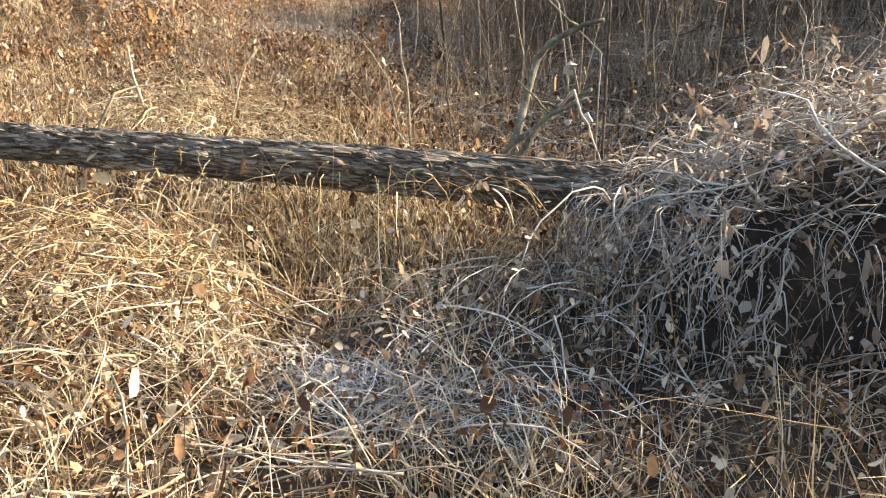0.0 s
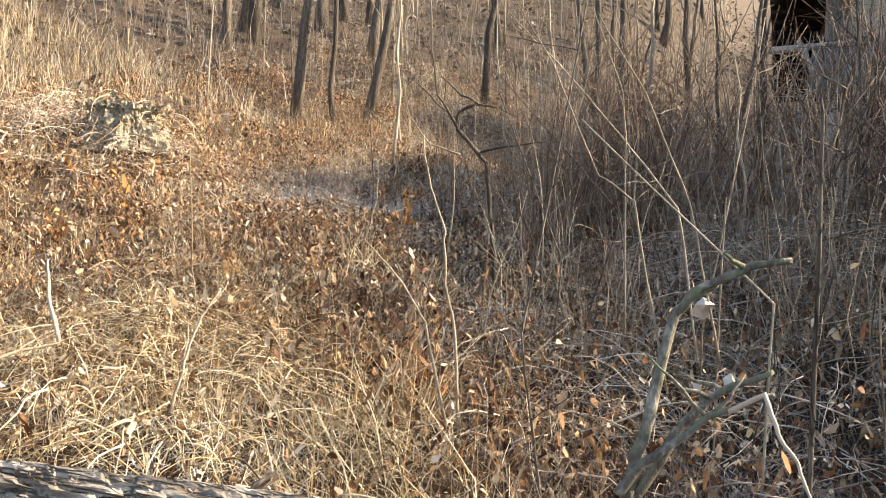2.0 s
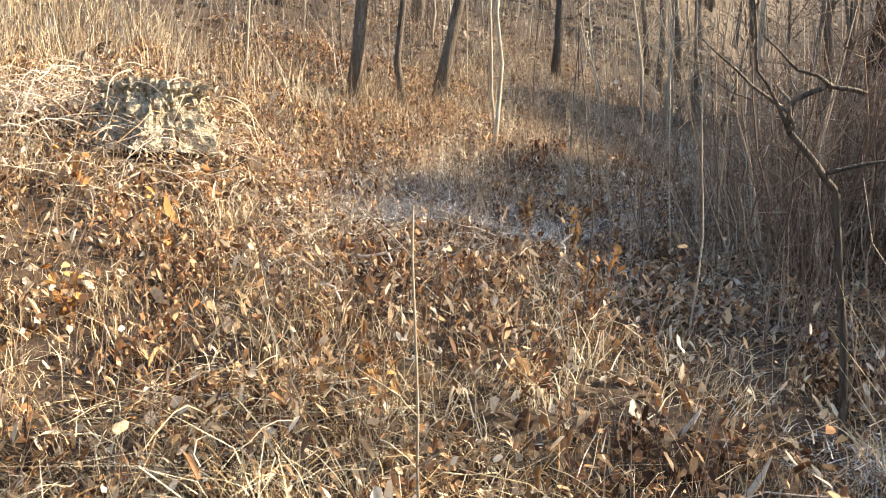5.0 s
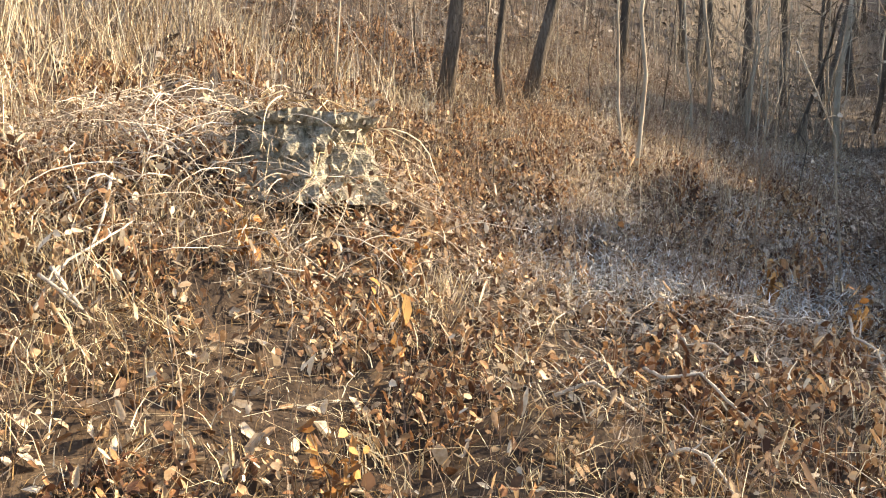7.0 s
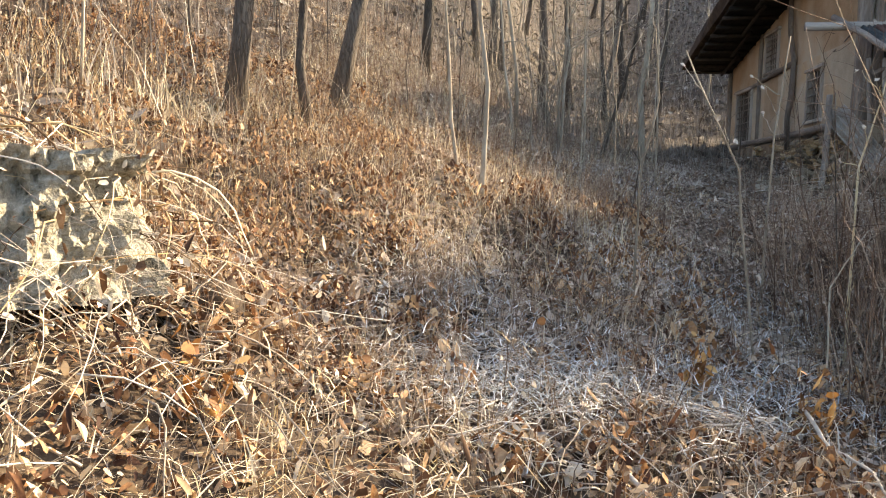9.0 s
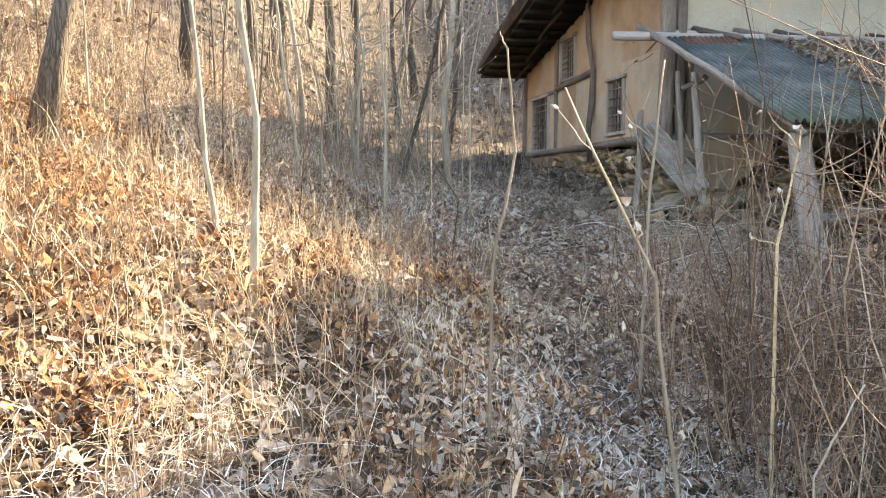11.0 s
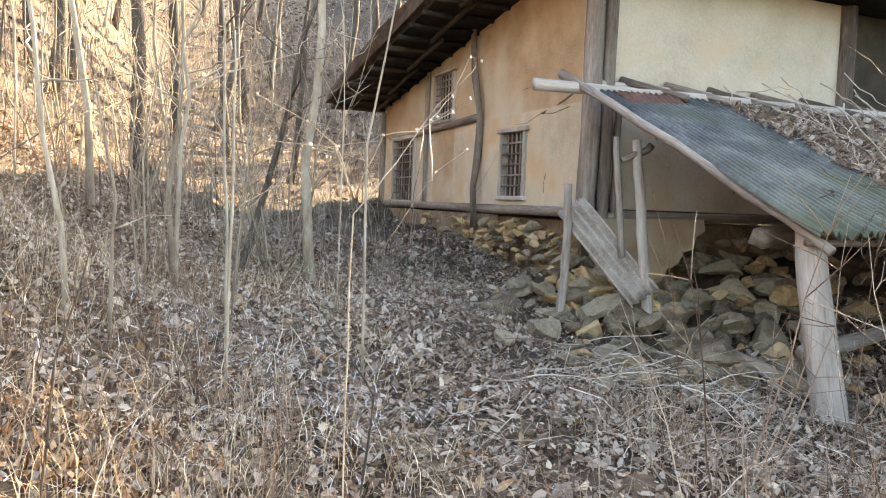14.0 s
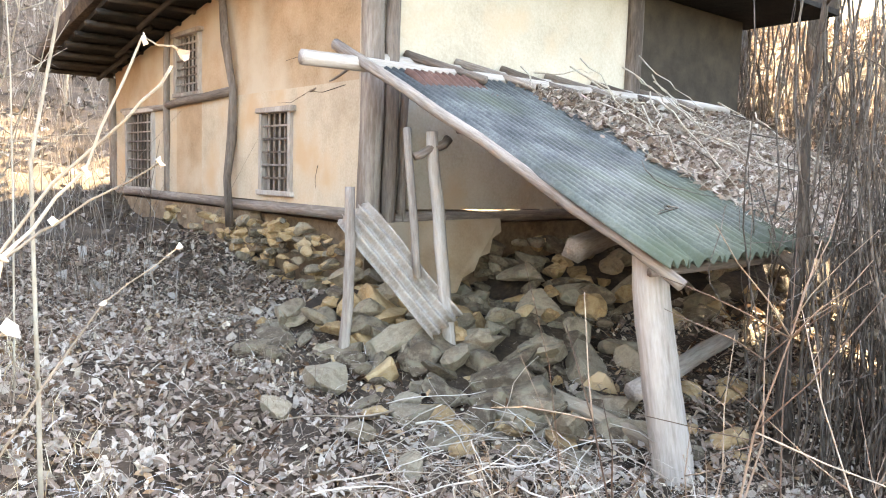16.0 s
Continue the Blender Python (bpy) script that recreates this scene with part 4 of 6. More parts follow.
    x = np.repeat(cx, per) + rng.normal(0, 1, len(cx) * per) * np.repeat(spread, per)
    y = np.repeat(cy, per) + rng.normal(0, 1, len(cy) * per) * np.repeat(spread, per)
    hgt = np.repeat(tall * (1 + 0.5 * (patchy(cx, cy) > 0.2)), per) * rng.uniform(0.35, 1.15, len(x))
    lean = np.repeat(rng.normal(0, 0.45, (len(cx), 2)), per, 0) + rng.normal(0, 0.4, (len(x), 2))
    tagged(new("dry_grass", scatter_strips("dry_grass", on_ground(x, y), hgt, lean, rng.uniform(0.0012, 0.0036, len(x)), M_GRASS, 2, 4, 0.5)),
           "tangled golden dry grass covering the lower slope", "dry grass", kind="stuff")
    x, y = in_zone(48000, -8.5, 3.0, -15.2, -6.5, rng, thin_out)
    p = on_ground(x, y)
    p[:, 2] += rng.gamma(2.0, 0.045, len(x))
    tagged(new("fallen_grass", scatter_strips("fallen_grass", p, rng.uniform(0.03, 0.09, len(x)), rng.normal(0, 2.2, (len(x), 2)), rng.uniform(0.001, 0.0032, len(x)), M_GRASS, 2, 14, 0.1)),
           "flattened broken straw lying in all directions", "dry grass", kind="stuff")
    # weeds
    x, y = in_zone(50000, -9, 3, -14.5, 2.5, rng, lambda x, y: clear_of_house(x, y) & ~((x > -1.2) & (y > -3.3)))
    m = rng.uniform(0, 1, len(x)) < np.where(y > -6, np.where(x < -3.4, 0.75, 0.4), 0.8)
    x, y = x[m], y[m]
    hgt = rng.gamma(3.0, 0.07, len(x)) + 0.05
    tagged(new("dry_weeds", scatter_strips("dry_weeds", on_ground(x, y), hgt, rng.normal(0, 0.25, (len(x), 2)), rng.uniform(0.0008, 0.0022, len(x)), M_WEED, 2, 5, 0.2)),
           "thin reddish-brown dry weed stems", "weeds", kind="stuff")
    x, y = in_zone(38000, -26, 6, -8, 26, rng, lambda x, y: clear_of_house(x, y, 0.3) & ((x < -6.5) | (y > 0.5)))
    hgt = rng.gamma(3.0, 0.16, len(x)) + 0.1
    tagged(new("far_weeds", scatter_strips("far_weeds", on_ground(x, y), hgt, rng.normal(0, 0.25, (len(x), 2)), rng.uniform(0.002, 0.007, len(x)), M_LEAF_FAR, 2, 6, 0.2)),
           "dry brush standing on the upper slope", "brush", kind="stuff")
    x, y = in_zone(14000, -14, -6.3, -12, -5.5, rng, lambda x, y: x < -6.9 + 0.5 * np.sin(y))
    hgt = rng.gamma(3.0, 0.08, len(x)) + 0.08
    tagged(new("tall_dry_grass", scatter_strips("tall_dry_grass", on_ground(x, y), hgt, rng.normal(0, 0.35, (len(x), 2)), rng.uniform(0.0012, 0.004, len(x)), M_GRASS, 2, 16, 0.3)),
           "taller pale dry grass on the slope beyond the stump", "dry grass", kind="stuff")
    x, y = in_zone(16000, -6.8, -2.6, -7.2, -0.5, rng, lambda x, y: rng.uniform(-1.2, 1, len(x)) < patchy(x, y) - 0.4 * (x + 4.4))
    tagged(new("sparse_grass", scatter_strips("sparse_grass", on_ground(x, y), rng.gamma(3.0, 0.05, len(x)) + 0.04, rng.normal(0, 0.5, (len(x), 2)), rng.uniform(0.001, 0.0026, len(x)), M_GRASS, 3, 26, 0.4)),
           "wisps of dry grass among the dead leaves", "dry grass", kind="stuff")
    # straw lying over the leaves by the house
    x, y = in_zone(27000, -7, 2.5, -9.5, 2, rng, lambda x, y: clear_of_house(x, y))
    p = on_ground(x, y)
    p[:, 2] += rng.gamma(2.0, 0.02, len(x)) + 0.02
    tagged(new("twig_litter", scatter_strips("twig_litter", p, rng.uniform(0.02, 0.08, len(x)), rng.normal(0, 2.5, (len(x), 2)), rng.uniform(0.001, 0.003, len(x)), M_VINE, 2, 15, 0.1)),
           "fine grey twigs lying over the dead leaves", "twigs", kind="stuff")
    # dry leaves held up in the grass
    x, y = in_zone(44000, -8, 3, -15, -7, rng, thin_out)
    p = on_ground(x, y)
    p[:, 2] += rng.gamma(2.0, 0.06, len(x))
    tagged(new("hanging_dead_leaves", leaf_mesh("hanging_dead_leaves", p, rng.uniform(0.006, 0.022, len(x)), M_LEAF, 7, 0.9)),
           "curled dead leaves caught in the dry grass", "dead leaves", kind="stuff")


build_undergrowth()


def vine_tangle(name, label, cx, cy, rx, ry, height, count, r, mat, seed, length=(0.5, 1.4), droop=0.4, floor_gap=0.0, leaves=0, sides=3):
    """Arching dead stems over a patch of ground."""
    rnd = random.Random(seed)
    t = Tubes()
    tips = []
    for i in range(count):
        a, q = rnd.uniform(0, 6.28), math.sqrt(rnd.random())
        x, y = cx + rx * q * math.cos(a), cy + ry * q * math.sin(a)
        top = height * math.sqrt(max(0.05, 1 - q * q)) * rnd.uniform(0.3, 1.0) + floor_gap
        p = Vector((x, y, gz(x, y) + top))
        d = rnd.uniform(0, 6.28)
        ln = rnd.uniform(*length)
        vel = Vector((math.cos(d), math.sin(d), rnd.uniform(-0.2, 0.4)))
        pts = [p.copy()]
        n = 6
        for k in range(n):
            vel += Vector((rnd.uniform(-0.36, 0.36), rnd.uniform(-0.36, 0.36), rnd.uniform(-0.36, 0.22) - droop * 0.14))
            vel.normalize()
            p = p + vel * (ln / n)
            p.z = max(p.z, gz(p.x, p.y) + 0.01)
            pts.append(p.copy())
        rr = r * rnd.choice((0.45, 0.6, 0.8, 1.0, 1.3, 1.9))
        t.add(pts, [rr * (1 - 0.1 * k) for k in range(n + 1)], sides, 0, i)
        tips += pts[2:]
    tagged(new(name, t.mesh(name, mat)), label, "vines", kind="stuff")
    if leaves:
        rng = np.random.default_rng(seed)
        P = np.array([tuple(q) for q in tips])[rng.integers(0, len(tips), leaves)] + rng.normal(0, 0.03, (leaves, 3))
        tagged(new("vine_leaves", leaf_mesh("vine_leaves", P, rng.uniform(0.005, 0.016, leaves), M_LEAF, seed, 0.9)),
               "shrivelled leaves hanging in the dead vines", "dead leaves", kind="stuff")


BX, BY, BRX, BRY = 1.22, -11.95, 1.25, 0.75     # bank added under the log's end, coloured dark for the void


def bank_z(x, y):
    """Top of the steep little added bank, or the ground beside it."""
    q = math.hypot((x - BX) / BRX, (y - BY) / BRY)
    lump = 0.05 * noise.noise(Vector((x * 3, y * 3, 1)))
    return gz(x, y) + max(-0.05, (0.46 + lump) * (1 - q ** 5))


# added mound whose near-black colour stands for the shaded void under the vines
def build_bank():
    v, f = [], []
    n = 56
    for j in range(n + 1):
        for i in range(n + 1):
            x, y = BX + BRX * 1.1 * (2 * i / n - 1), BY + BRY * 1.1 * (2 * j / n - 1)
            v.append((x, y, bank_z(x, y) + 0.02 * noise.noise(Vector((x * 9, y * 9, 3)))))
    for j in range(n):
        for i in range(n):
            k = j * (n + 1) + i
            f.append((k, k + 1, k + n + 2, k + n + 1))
    tagged(new("earth_bank", mesh_of("earth_bank", v, f, M_SHADE_EARTH)), "steep bank added under the vines, near-black for the shaded void", "ground", kind="structure")


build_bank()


def build_drape():
    """Pale vines that run over the bank and hang down its steep front, with gaps between them."""
    rnd = random.Random(19)
    t = Tubes()
    tips = []
    for i in range(1500):
        edge = i % 8
        a = rnd.uniform(0, 2 * math.pi) if edge else rnd.uniform(math.pi, 2 * math.pi)
        q = math.sqrt(rnd.uniform(0.05, 0.85)) if edge else rnd.uniform(0.85, 1.0)
        x, y = BX + BRX * q * math.cos(a) * 1.05, BY + BRY * q * math.sin(a)
        lift = rnd.uniform(0.0, 0.26) * (1 - 0.5 * q)
        p = Vector((x, y, max(bank_z(x, y), gz(x, y) + 0.36 * (edge == 0)) + lift))
        a = rnd.uniform(0, 2 * math.pi)
        out = Vector((x - BX, (y - BY) * 1.6, 0)).normalized() * (0.5 if edge else 1.0)
        vel = (out + Vector((math.cos(a), math.sin(a), rnd.uniform(-0.2, 0.5)))).normalized()
        pts, n, ln = [p.copy()], 8, rnd.uniform(0.18, 0.75)
        for k in range(n):
            over = math.hypot((p.x - BX) / BRX, (p.y - BY) / BRY) > 0.88
            vel += Vector((rnd.uniform(-0.55, 0.55), rnd.uniform(-0.55, 0.55), rnd.uniform(-0.5, 0.4) - (0.42 if over else 0.05)))
            vel.normalize()
            p = p + vel * (ln / n)
            p.z = max(p.z, bank_z(p.x, p.y) + 0.01)
            pts.append(p.copy())
        rr = 0.0019 * rnd.choice((0.4, 0.5, 0.7, 0.9, 1.3, 2.4))
        t.add(pts, [rr * (1 - 0.08 * k) for k in range(n + 1)], 4, 0, i)
        for _ in range(2):
            k = rnd.randrange(2, n)
            e = pts[k] + Vector((rnd.uniform(-1, 1), rnd.uniform(-1, 1), rnd.uniform(-1, 0.7))).normalized() * rnd.uniform(0.03, 0.12)
            t.add([pts[k], (pts[k] + e) / 2 + Vector((0, 0, 0.006)), e], [rr * 0.6, rr * 0.5, rr * 0.3], 3, 0, i)
            tips.append(e)
        tips += pts[3:]
    tagged(new("vine_drape", t.mesh("vine_drape", M_FROST_VINE)), "pale dead vines draped over the bank and hanging down its dark front", "vines", kind="stuff")
    rng = np.random.default_rng(20)
    P = np.array([tuple(q) for q in tips])[rng.integers(0, len(tips), 6500)] + rng.normal(0, 0.015, (6500, 3))
    tagged(new("vine_leaves", leaf_mesh("vine_leaves", P, rng.uniform(0.006, 0.02, 6500), M_LEAF_GREY, 20, 0.9)),
           "shrivelled pale leaves hanging in the vines over the bank", "dead leaves", kind="stuff")


build_drape()
vine_tangle("vine_tangle", "frosty grey dead vines sagging from the log to the ground", -0.25, -12.55, 0.75, 0.6, 0.3, 300, 0.0022, M_FROST_VINE, 1, (0.15, 0.6), 0.9, 0.0, leaves=1500)
vine_tangle("vine_tangle", "low grey vines and leaves at the foot of the bank", 1.1, -13.0, 1.0, 0.5, 0.2, 420, 0.002, M_VINE, 12, (0.12, 0.5), 0.8, 0.0, leaves=2600)
vine_tangle("vine_tangle", "pale twigs matted over the log's buried end", 0.35, -11.65, 0.75, 0.22, 0.12, 150, 0.0026, M_FROST_VINE, 11, (0.15, 0.5), 0.7, 0.34, leaves=700)
vine_tangle("vine_tangle", "pale dead vines and twigs over the hollow behind the log", -0.2, -10.2, 1.5, 1.0, 0.5, 750, 0.0024, M_VINE, 2, (0.15, 0.8), 0.7, leaves=3500)
vine_tangle("vine_tangle", "low mat of grey dead vines among leaves", -4.2, -8.2, 0.9, 0.7, 0.12, 600, 0.002, M_VINE, 3, (0.1, 0.45), leaves=900)
vine_tangle("vine_tangle", "sunlit dry stems and vines in front of the log", -1.3, -13.3, 1.5, 0.5, 0.38, 450, 0.0025, M_VINE, 4, (0.15, 0.7), 0.6, leaves=1500)
vine_tangle("bramble", "thin brown bramble stems in front of the stones", -1.1, -3.2, 1.4, 0.9, 0.4, 170, 0.0025, M_VINE, 5, (0.3, 0.9), 0.2, leaves=150)
vine_tangle("straw_mound", "sunlit heap of pale golden straw in front of the log", -1.75, -13.0, 0.95, 0.5, 0.5, 1350, 0.0016, M_GRASS, 41, (0.12, 0.5), 0.8, leaves=1200)
vine_tangle("straw_mound", "pale cream straw bent over beyond the log", -2.5, -11.2, 1.0, 0.7, 0.32, 1050, 0.0014, M_GRASS, 43, (0.12, 0.45), 0.6, leaves=500)
vine_tangle("straw_mound", "pale cream straw bent over beyond the log", -3.3, -10.6, 1.1, 0.7, 0.25, 1000, 0.0013, M_GRASS, 44, (0.12, 0.4), 0.6, leaves=500)
vine_tangle("draped_straw", "wisps of straw draped over the fallen log", -1.5, -12.1, 1.3, 0.22, 0.08, 130, 0.0022, M_GRASS, 42, (0.12, 0.35), 2.0, 0.42, leaves=250)
vine_tangle("vine_tangle", "pale vines around the rotten stump", -6.2, -8.7, 1.2, 0.8, 0.42, 800, 0.0025, M_VINE, 6, (0.15, 0.7), 0.7, leaves=2500)


vine_tangle("vine_tangle", "pale dead vines heaped over dark ground behind the log", -1.35, -9.9, 0.6, 0.5, 0.36, 260, 0.0022, M_VINE, 51, (0.2, 0.8), 0.8, leaves=900)
vine_tangle("vine_tangle", "grey dead stems lying in the shade beyond the hollow", 0.0, -8.2, 1.5, 1.0, 0.45, 800, 0.003, M_VINE, 52, (0.2, 0.9), 0.6, leaves=1500)
vine_tangle("vine_tangle", "grass stems and vines fallen over the rotten stump", -5.75, -8.45, 0.42, 0.42, 0.25, 80, 0.0025, M_GRASS, 53, (0.2, 0.6), 1.4, 0.25, leaves=400)
vine_tangle("bramble", "pale brown bramble stems arching over dead leaves below the lean-to", -0.95, -2.3, 0.75, 0.5, 0.3, 60, 0.004, M_VINE, 54, (0.3, 0.9), 0.3, leaves=60)


def build_clumps():
    """Low mounds of russet weeds and curled leaves through the grass."""
    rng = np.random.default_rng(61)
    P = []
    for k in range(360):
        x, y = rng.uniform(-8.0, -1.2), rng.uniform(-10.8, -3.6)
        if y > -7 and x > -3.2:
            continue
        r, hh = rng.uniform(0.10, 0.28), rng.uniform(0.06, 0.22)
        m = int(680 * r * rng.uniform(0.6, 1.3))
        a, q = rng.uniform(0, 6.28, m), np.sqrt(rng.uniform(0, 1, m))
        px, py = x + r * q * np.cos(a), y + r * q * np.sin(a)
        p = on_ground(px, py)
        p[:, 2] += hh * np.sqrt(1.02 - q * q) * rng.uniform(0.3, 1, m)
        P.append(p)
    P = np.concatenate(P)
    tagged(new("weed_clumps", leaf_mesh("weed_clumps", P, rng.uniform(0.006, 0.021, len(P)), M_LEAF_RED, 62, 0.9)),
           "russet clumps of withered weeds and curled leaves in the grass", "weeds", kind="stuff")


build_clumps()


def build_hollow_floor():
    """Earth coloured near-black for the hollow's shade, with drooping weeds, beyond the log."""
    rng = np.random.default_rng(64)
    v, f = [], []
    n = 30
    for j in range(n + 1):
        for i in range(n + 1):
            u, w = 2 * i / n - 1, 2 * j / n - 1
            x, y = -0.35 + 1.6 * u * math.sqrt(1 - w * w / 2), -10.15 + 1.0 * w * math.sqrt(1 - u * u / 2)
            v.append((x, y, gz(x, y) + 0.022 * (1 - max(abs(u), abs(w)) ** 6) - 0.012 + 0.012 * noise.noise(Vector((x * 8, y * 8, 0)))))
    for j in range(n):
        for i in range(n):
            k = j * (n + 1) + i
            f.append((k, k + 1, k + n + 2, k + n + 1))
    # the patch carries the hollow's shade in its colour
    tagged(new("damp_ground", mesh_of("damp_ground", v, f, M_SHADE_EARTH, True)), "earth coloured near-black for shade in the hollow", "ground", kind="structure")
    a, q = rng.uniform(0, 6.28, 5200), np.sqrt(rng.uniform(0, 1, 5200))
    x, y = -0.35 + 1.7 * q * np.cos(a), -10.15 + 1.1 * q * np.sin(a)
    p = on_ground(x, y)
    p[:, 2] += rng.gamma(2.0, 0.07, len(x))
    tagged(new("withered_leaves", leaf_mesh("withered_leaves", p, rng.uniform(0.006, 0.022, len(x)), M_LEAF_RED, 65, 1.2)), "withered brown leaves hanging in the hollow", "dead leaves", kind="stuff")
    x, y = x[:2600], y[:2600]
    tagged(new("drooping_weeds", scatter_strips("drooping_weeds", on_ground(x, y), rng.gamma(4.0, 0.07, len(x)) + 0.1, rng.normal(0, 0.5, (len(x), 2)), rng.uniform(0.0012, 0.003, len(x)), M_WEED, 3, 66, 0.9)),
           "drooping dark weed stems in the hollow", "weeds", kind="stuff")


build_hollow_floor()


def build_pods():
    for i, (a, b) in enumerate([((-2.40, -9.73, -2.45), (-2.32, -9.68, -2.35)), ((-2.19, -9.90, -2.56), (-2.11, -9.84, -2.43)),
                                ((-1.91, -10.34, -2.69), (-1.84, -10.30, -2.59)), ((-1.85, -10.75, -2.79), (-1.78, -10.68, -2.64))]):
        pd = thing("seed_pod", "long pale curved seed pod hanging in the shaded brush", "seed pod", Matrix.Translation(a), "seed pods")
        d = Vector(b) - Vector(a)
        t = Tubes()
        t.add([d * (k / 7) + Vector((0, 0, -0.02 * math.sin(math.pi * k / 7))) for k in range(8)], [0.002, 0.006, 0.009, 0.0105, 0.010, 0.008, 0.005, 0.0015], 8, 0.08, i)
        piece("pod", t.mesh("pod", M_VINE), pd)


build_pods()


def seed_head(at, r, seed, parent):
    """A withered spiky head, one crumpled mesh."""
    rnd = random.Random(seed)
    bm = bmesh.new()
    bmesh.ops.create_icosphere(bm, subdivisions=1, radius=r)
    for v in bm.verts:
        v.co = Vector(at) + v.co * rnd.choice((0.35, 0.5, 0.7, 1.6, 2.0))
    me = bpy.data.meshes.new("seed_head")
    bm.to_mesh(me)
    bm.free()
    me.materials.append(M_VINE)
    return piece("seed_head", me, parent, "pale withered seed head")


def stalk(name, label, pts, r, mat, category="stalk", side=0, seed=0, group="", reach=0.25, tuft=0):
    """A single stem through pts, with small side twigs and withered flower heads."""
    rnd = random.Random(seed)
    st = thing(name, label, category, Matrix.Translation(pts[0]), group)
    q = [Vector(p) - Vector(pts[0]) for p in pts]
    line = []
    for a, b in zip(q, q[1:]):
        line += bent(a, b, 5, 0.008, rnd)[:-1]
    line.append(q[-1])
    t = Tubes()
    t.add(line, [r * (1 - 0.6 * i / len(line)) for i in range(len(line))], 6, 0.12, seed)
    piece("stem", t.mesh("stem", mat), st)
    for k in range(side):
        i = rnd.randrange(len(line) // 4, len(line))
        e = line[i] + Vector((rnd.uniform(-1, 1), rnd.uniform(-1, 1), rnd.uniform(0, 1.2))).normalized() * reach * rnd.uniform(0.4, 1)
        w = Tubes()
        w.add(bent(line[i], e, 5, reach * 0.12, rnd), [r * 0.45 * (1 - 0.12 * m) for m in range(6)], 5, 0.1, k)
        tw = piece("twig", w.mesh("twig", mat), st)
        if tuft:
            seed_head(e, tuft * 0.8, seed * 50 + k, tw)
    return st


def G(x, y, dz=0.0):
    return (x, y, gz(x, y) + dz)


LS = "tall pale leafless stalk standing in dead leaves"
stalk("dead_stalk", LS, [G(-3.68, -6.52, -0.05), (-3.66, -6.50, -0.9), (-3.58, -6.47, -0.55), (-3.62, -6.5, -0.19)], 0.008, M_BARK_PALE, seed=1, side=2, reach=0.15, group="dead stalks")
stalk("dead_stalk", LS, [G(-2.83, -5.9, -0.05), (-2.8, -5.9, -0.7), (-2.72, -5.85, -0.1)], 0.009, M_BARK_PALE, seed=2, side=6, reach=0.3, group="dead stalks", tuft=0.012)
stalk("dead_stalk", "leaning tan stalk with withered flower heads", [G(-3.2, -7.12, -0.05), (-3.3, -7.05, -0.95), (-3.53, -6.87, -0.37)], 0.007, M_BARK_PALE, seed=3, side=5, reach=0.3, group="dead stalks", tuft=0.014)
stalk("dead_stalk", LS, [G(-2.6, -6.6, -0.05), (-2.55, -6.5, -0.9), (-2.4, -6.4, -0.45)], 0.008, M_GRASS, seed=4, side=5, reach=0.25, group="dead stalks", tuft=0.012)
stalk("weed_plant", "thin stem with drooping side twigs and withered seed heads", [G(-3.55, -4.3, -0.03), (-3.56, -4.33, -0.6), (-3.57, -4.39, -0.05), (-3.43, -4.42, 0.14), (-3.32, -4.49, 0.31), (-3.26, -4.53, 0.39)], 0.003, M_BARK_PALE, "weed", seed=5, side=0)


def arching_twig(pts, seed):
    """A fine drooping twig with seed heads along it."""
    rnd = random.Random(seed)
    st = thing("seed_twig", "fine drooping twig carrying withered pale seed heads", "twig", Matrix.Translation(pts[0]), "drooping twigs")
    q = [Vector(p) - Vector(pts[0]) for p in pts]
    line = []
    for a, b in zip(q, q[1:]):
        line += [a.lerp(b, k / 3) + Vector((rnd.uniform(-1, 1), rnd.uniform(-1, 1), rnd.uniform(-1, 1))) * 0.003 for k in range(3)]
    line.append(q[-1])
    t = Tubes()
    t.add(line, [0.0019 * (1 - 0.6 * i / len(line)) for i in range(len(line))], 6, 0.1, seed)
    piece("stem", t.mesh("stem", M_BARK_PALE), st)
    for k, p in enumerate(q[1:]):
        seed_head(p, 0.0036, seed * 50 + k, st)


for i, pts in enumerate([
        [(-3.57, -4.39, -0.05), (-3.65, -4.46, 0.11), (-3.74, -4.44, 0.18), (-3.89, -4.43, 0.25)],
        [(-3.57, -4.39, -0.05), (-3.65, -4.46, 0.1), (-3.73, -4.44, 0.11), (-3.85, -4.42, 0.12)],
        [(-3.57, -4.39, -0.05), (-3.48, -4.40, 0.16), (-3.38, -4.45, 0.18), (-3.28, -4.5, 0.24)],
        [(-3.45, -4.7, 0.05), (-3.41, -4.57, 0.22), (-3.35, -4.58, 0.29), (-3.31, -4.6, 0.4), (-3.28, -4.61, 0.39)],
        [(-3.45, -4.6, 0.1), (-3.39, -4.47, 0.21), (-3.35, -4.47, 0.24), (-3.26, -4.5, 0.3)],
        [(-3.4, -4.1, -0.2), (-3.2, -4.11, 0.1), (-3.1, -4.14, 0.18)]]):
    arching_twig([Vector((-3.986, -5.817, 0.131)).lerp(Vector(p), 0.75 if i < 3 else 1.0) for p in pts], i)
stalk("dead_stalk", "tall thin tan stem rising from dead leaves", [G(-3.63, -2.1, -0.05), (-3.64, -2.11, -0.37), (-3.66, -2.09, 0.13), (-3.7, -2.21, 1.04), (-3.74, -2.2, 1.9)], 0.011, M_BARK_PALE, seed=31, side=3, group="dead stalks")
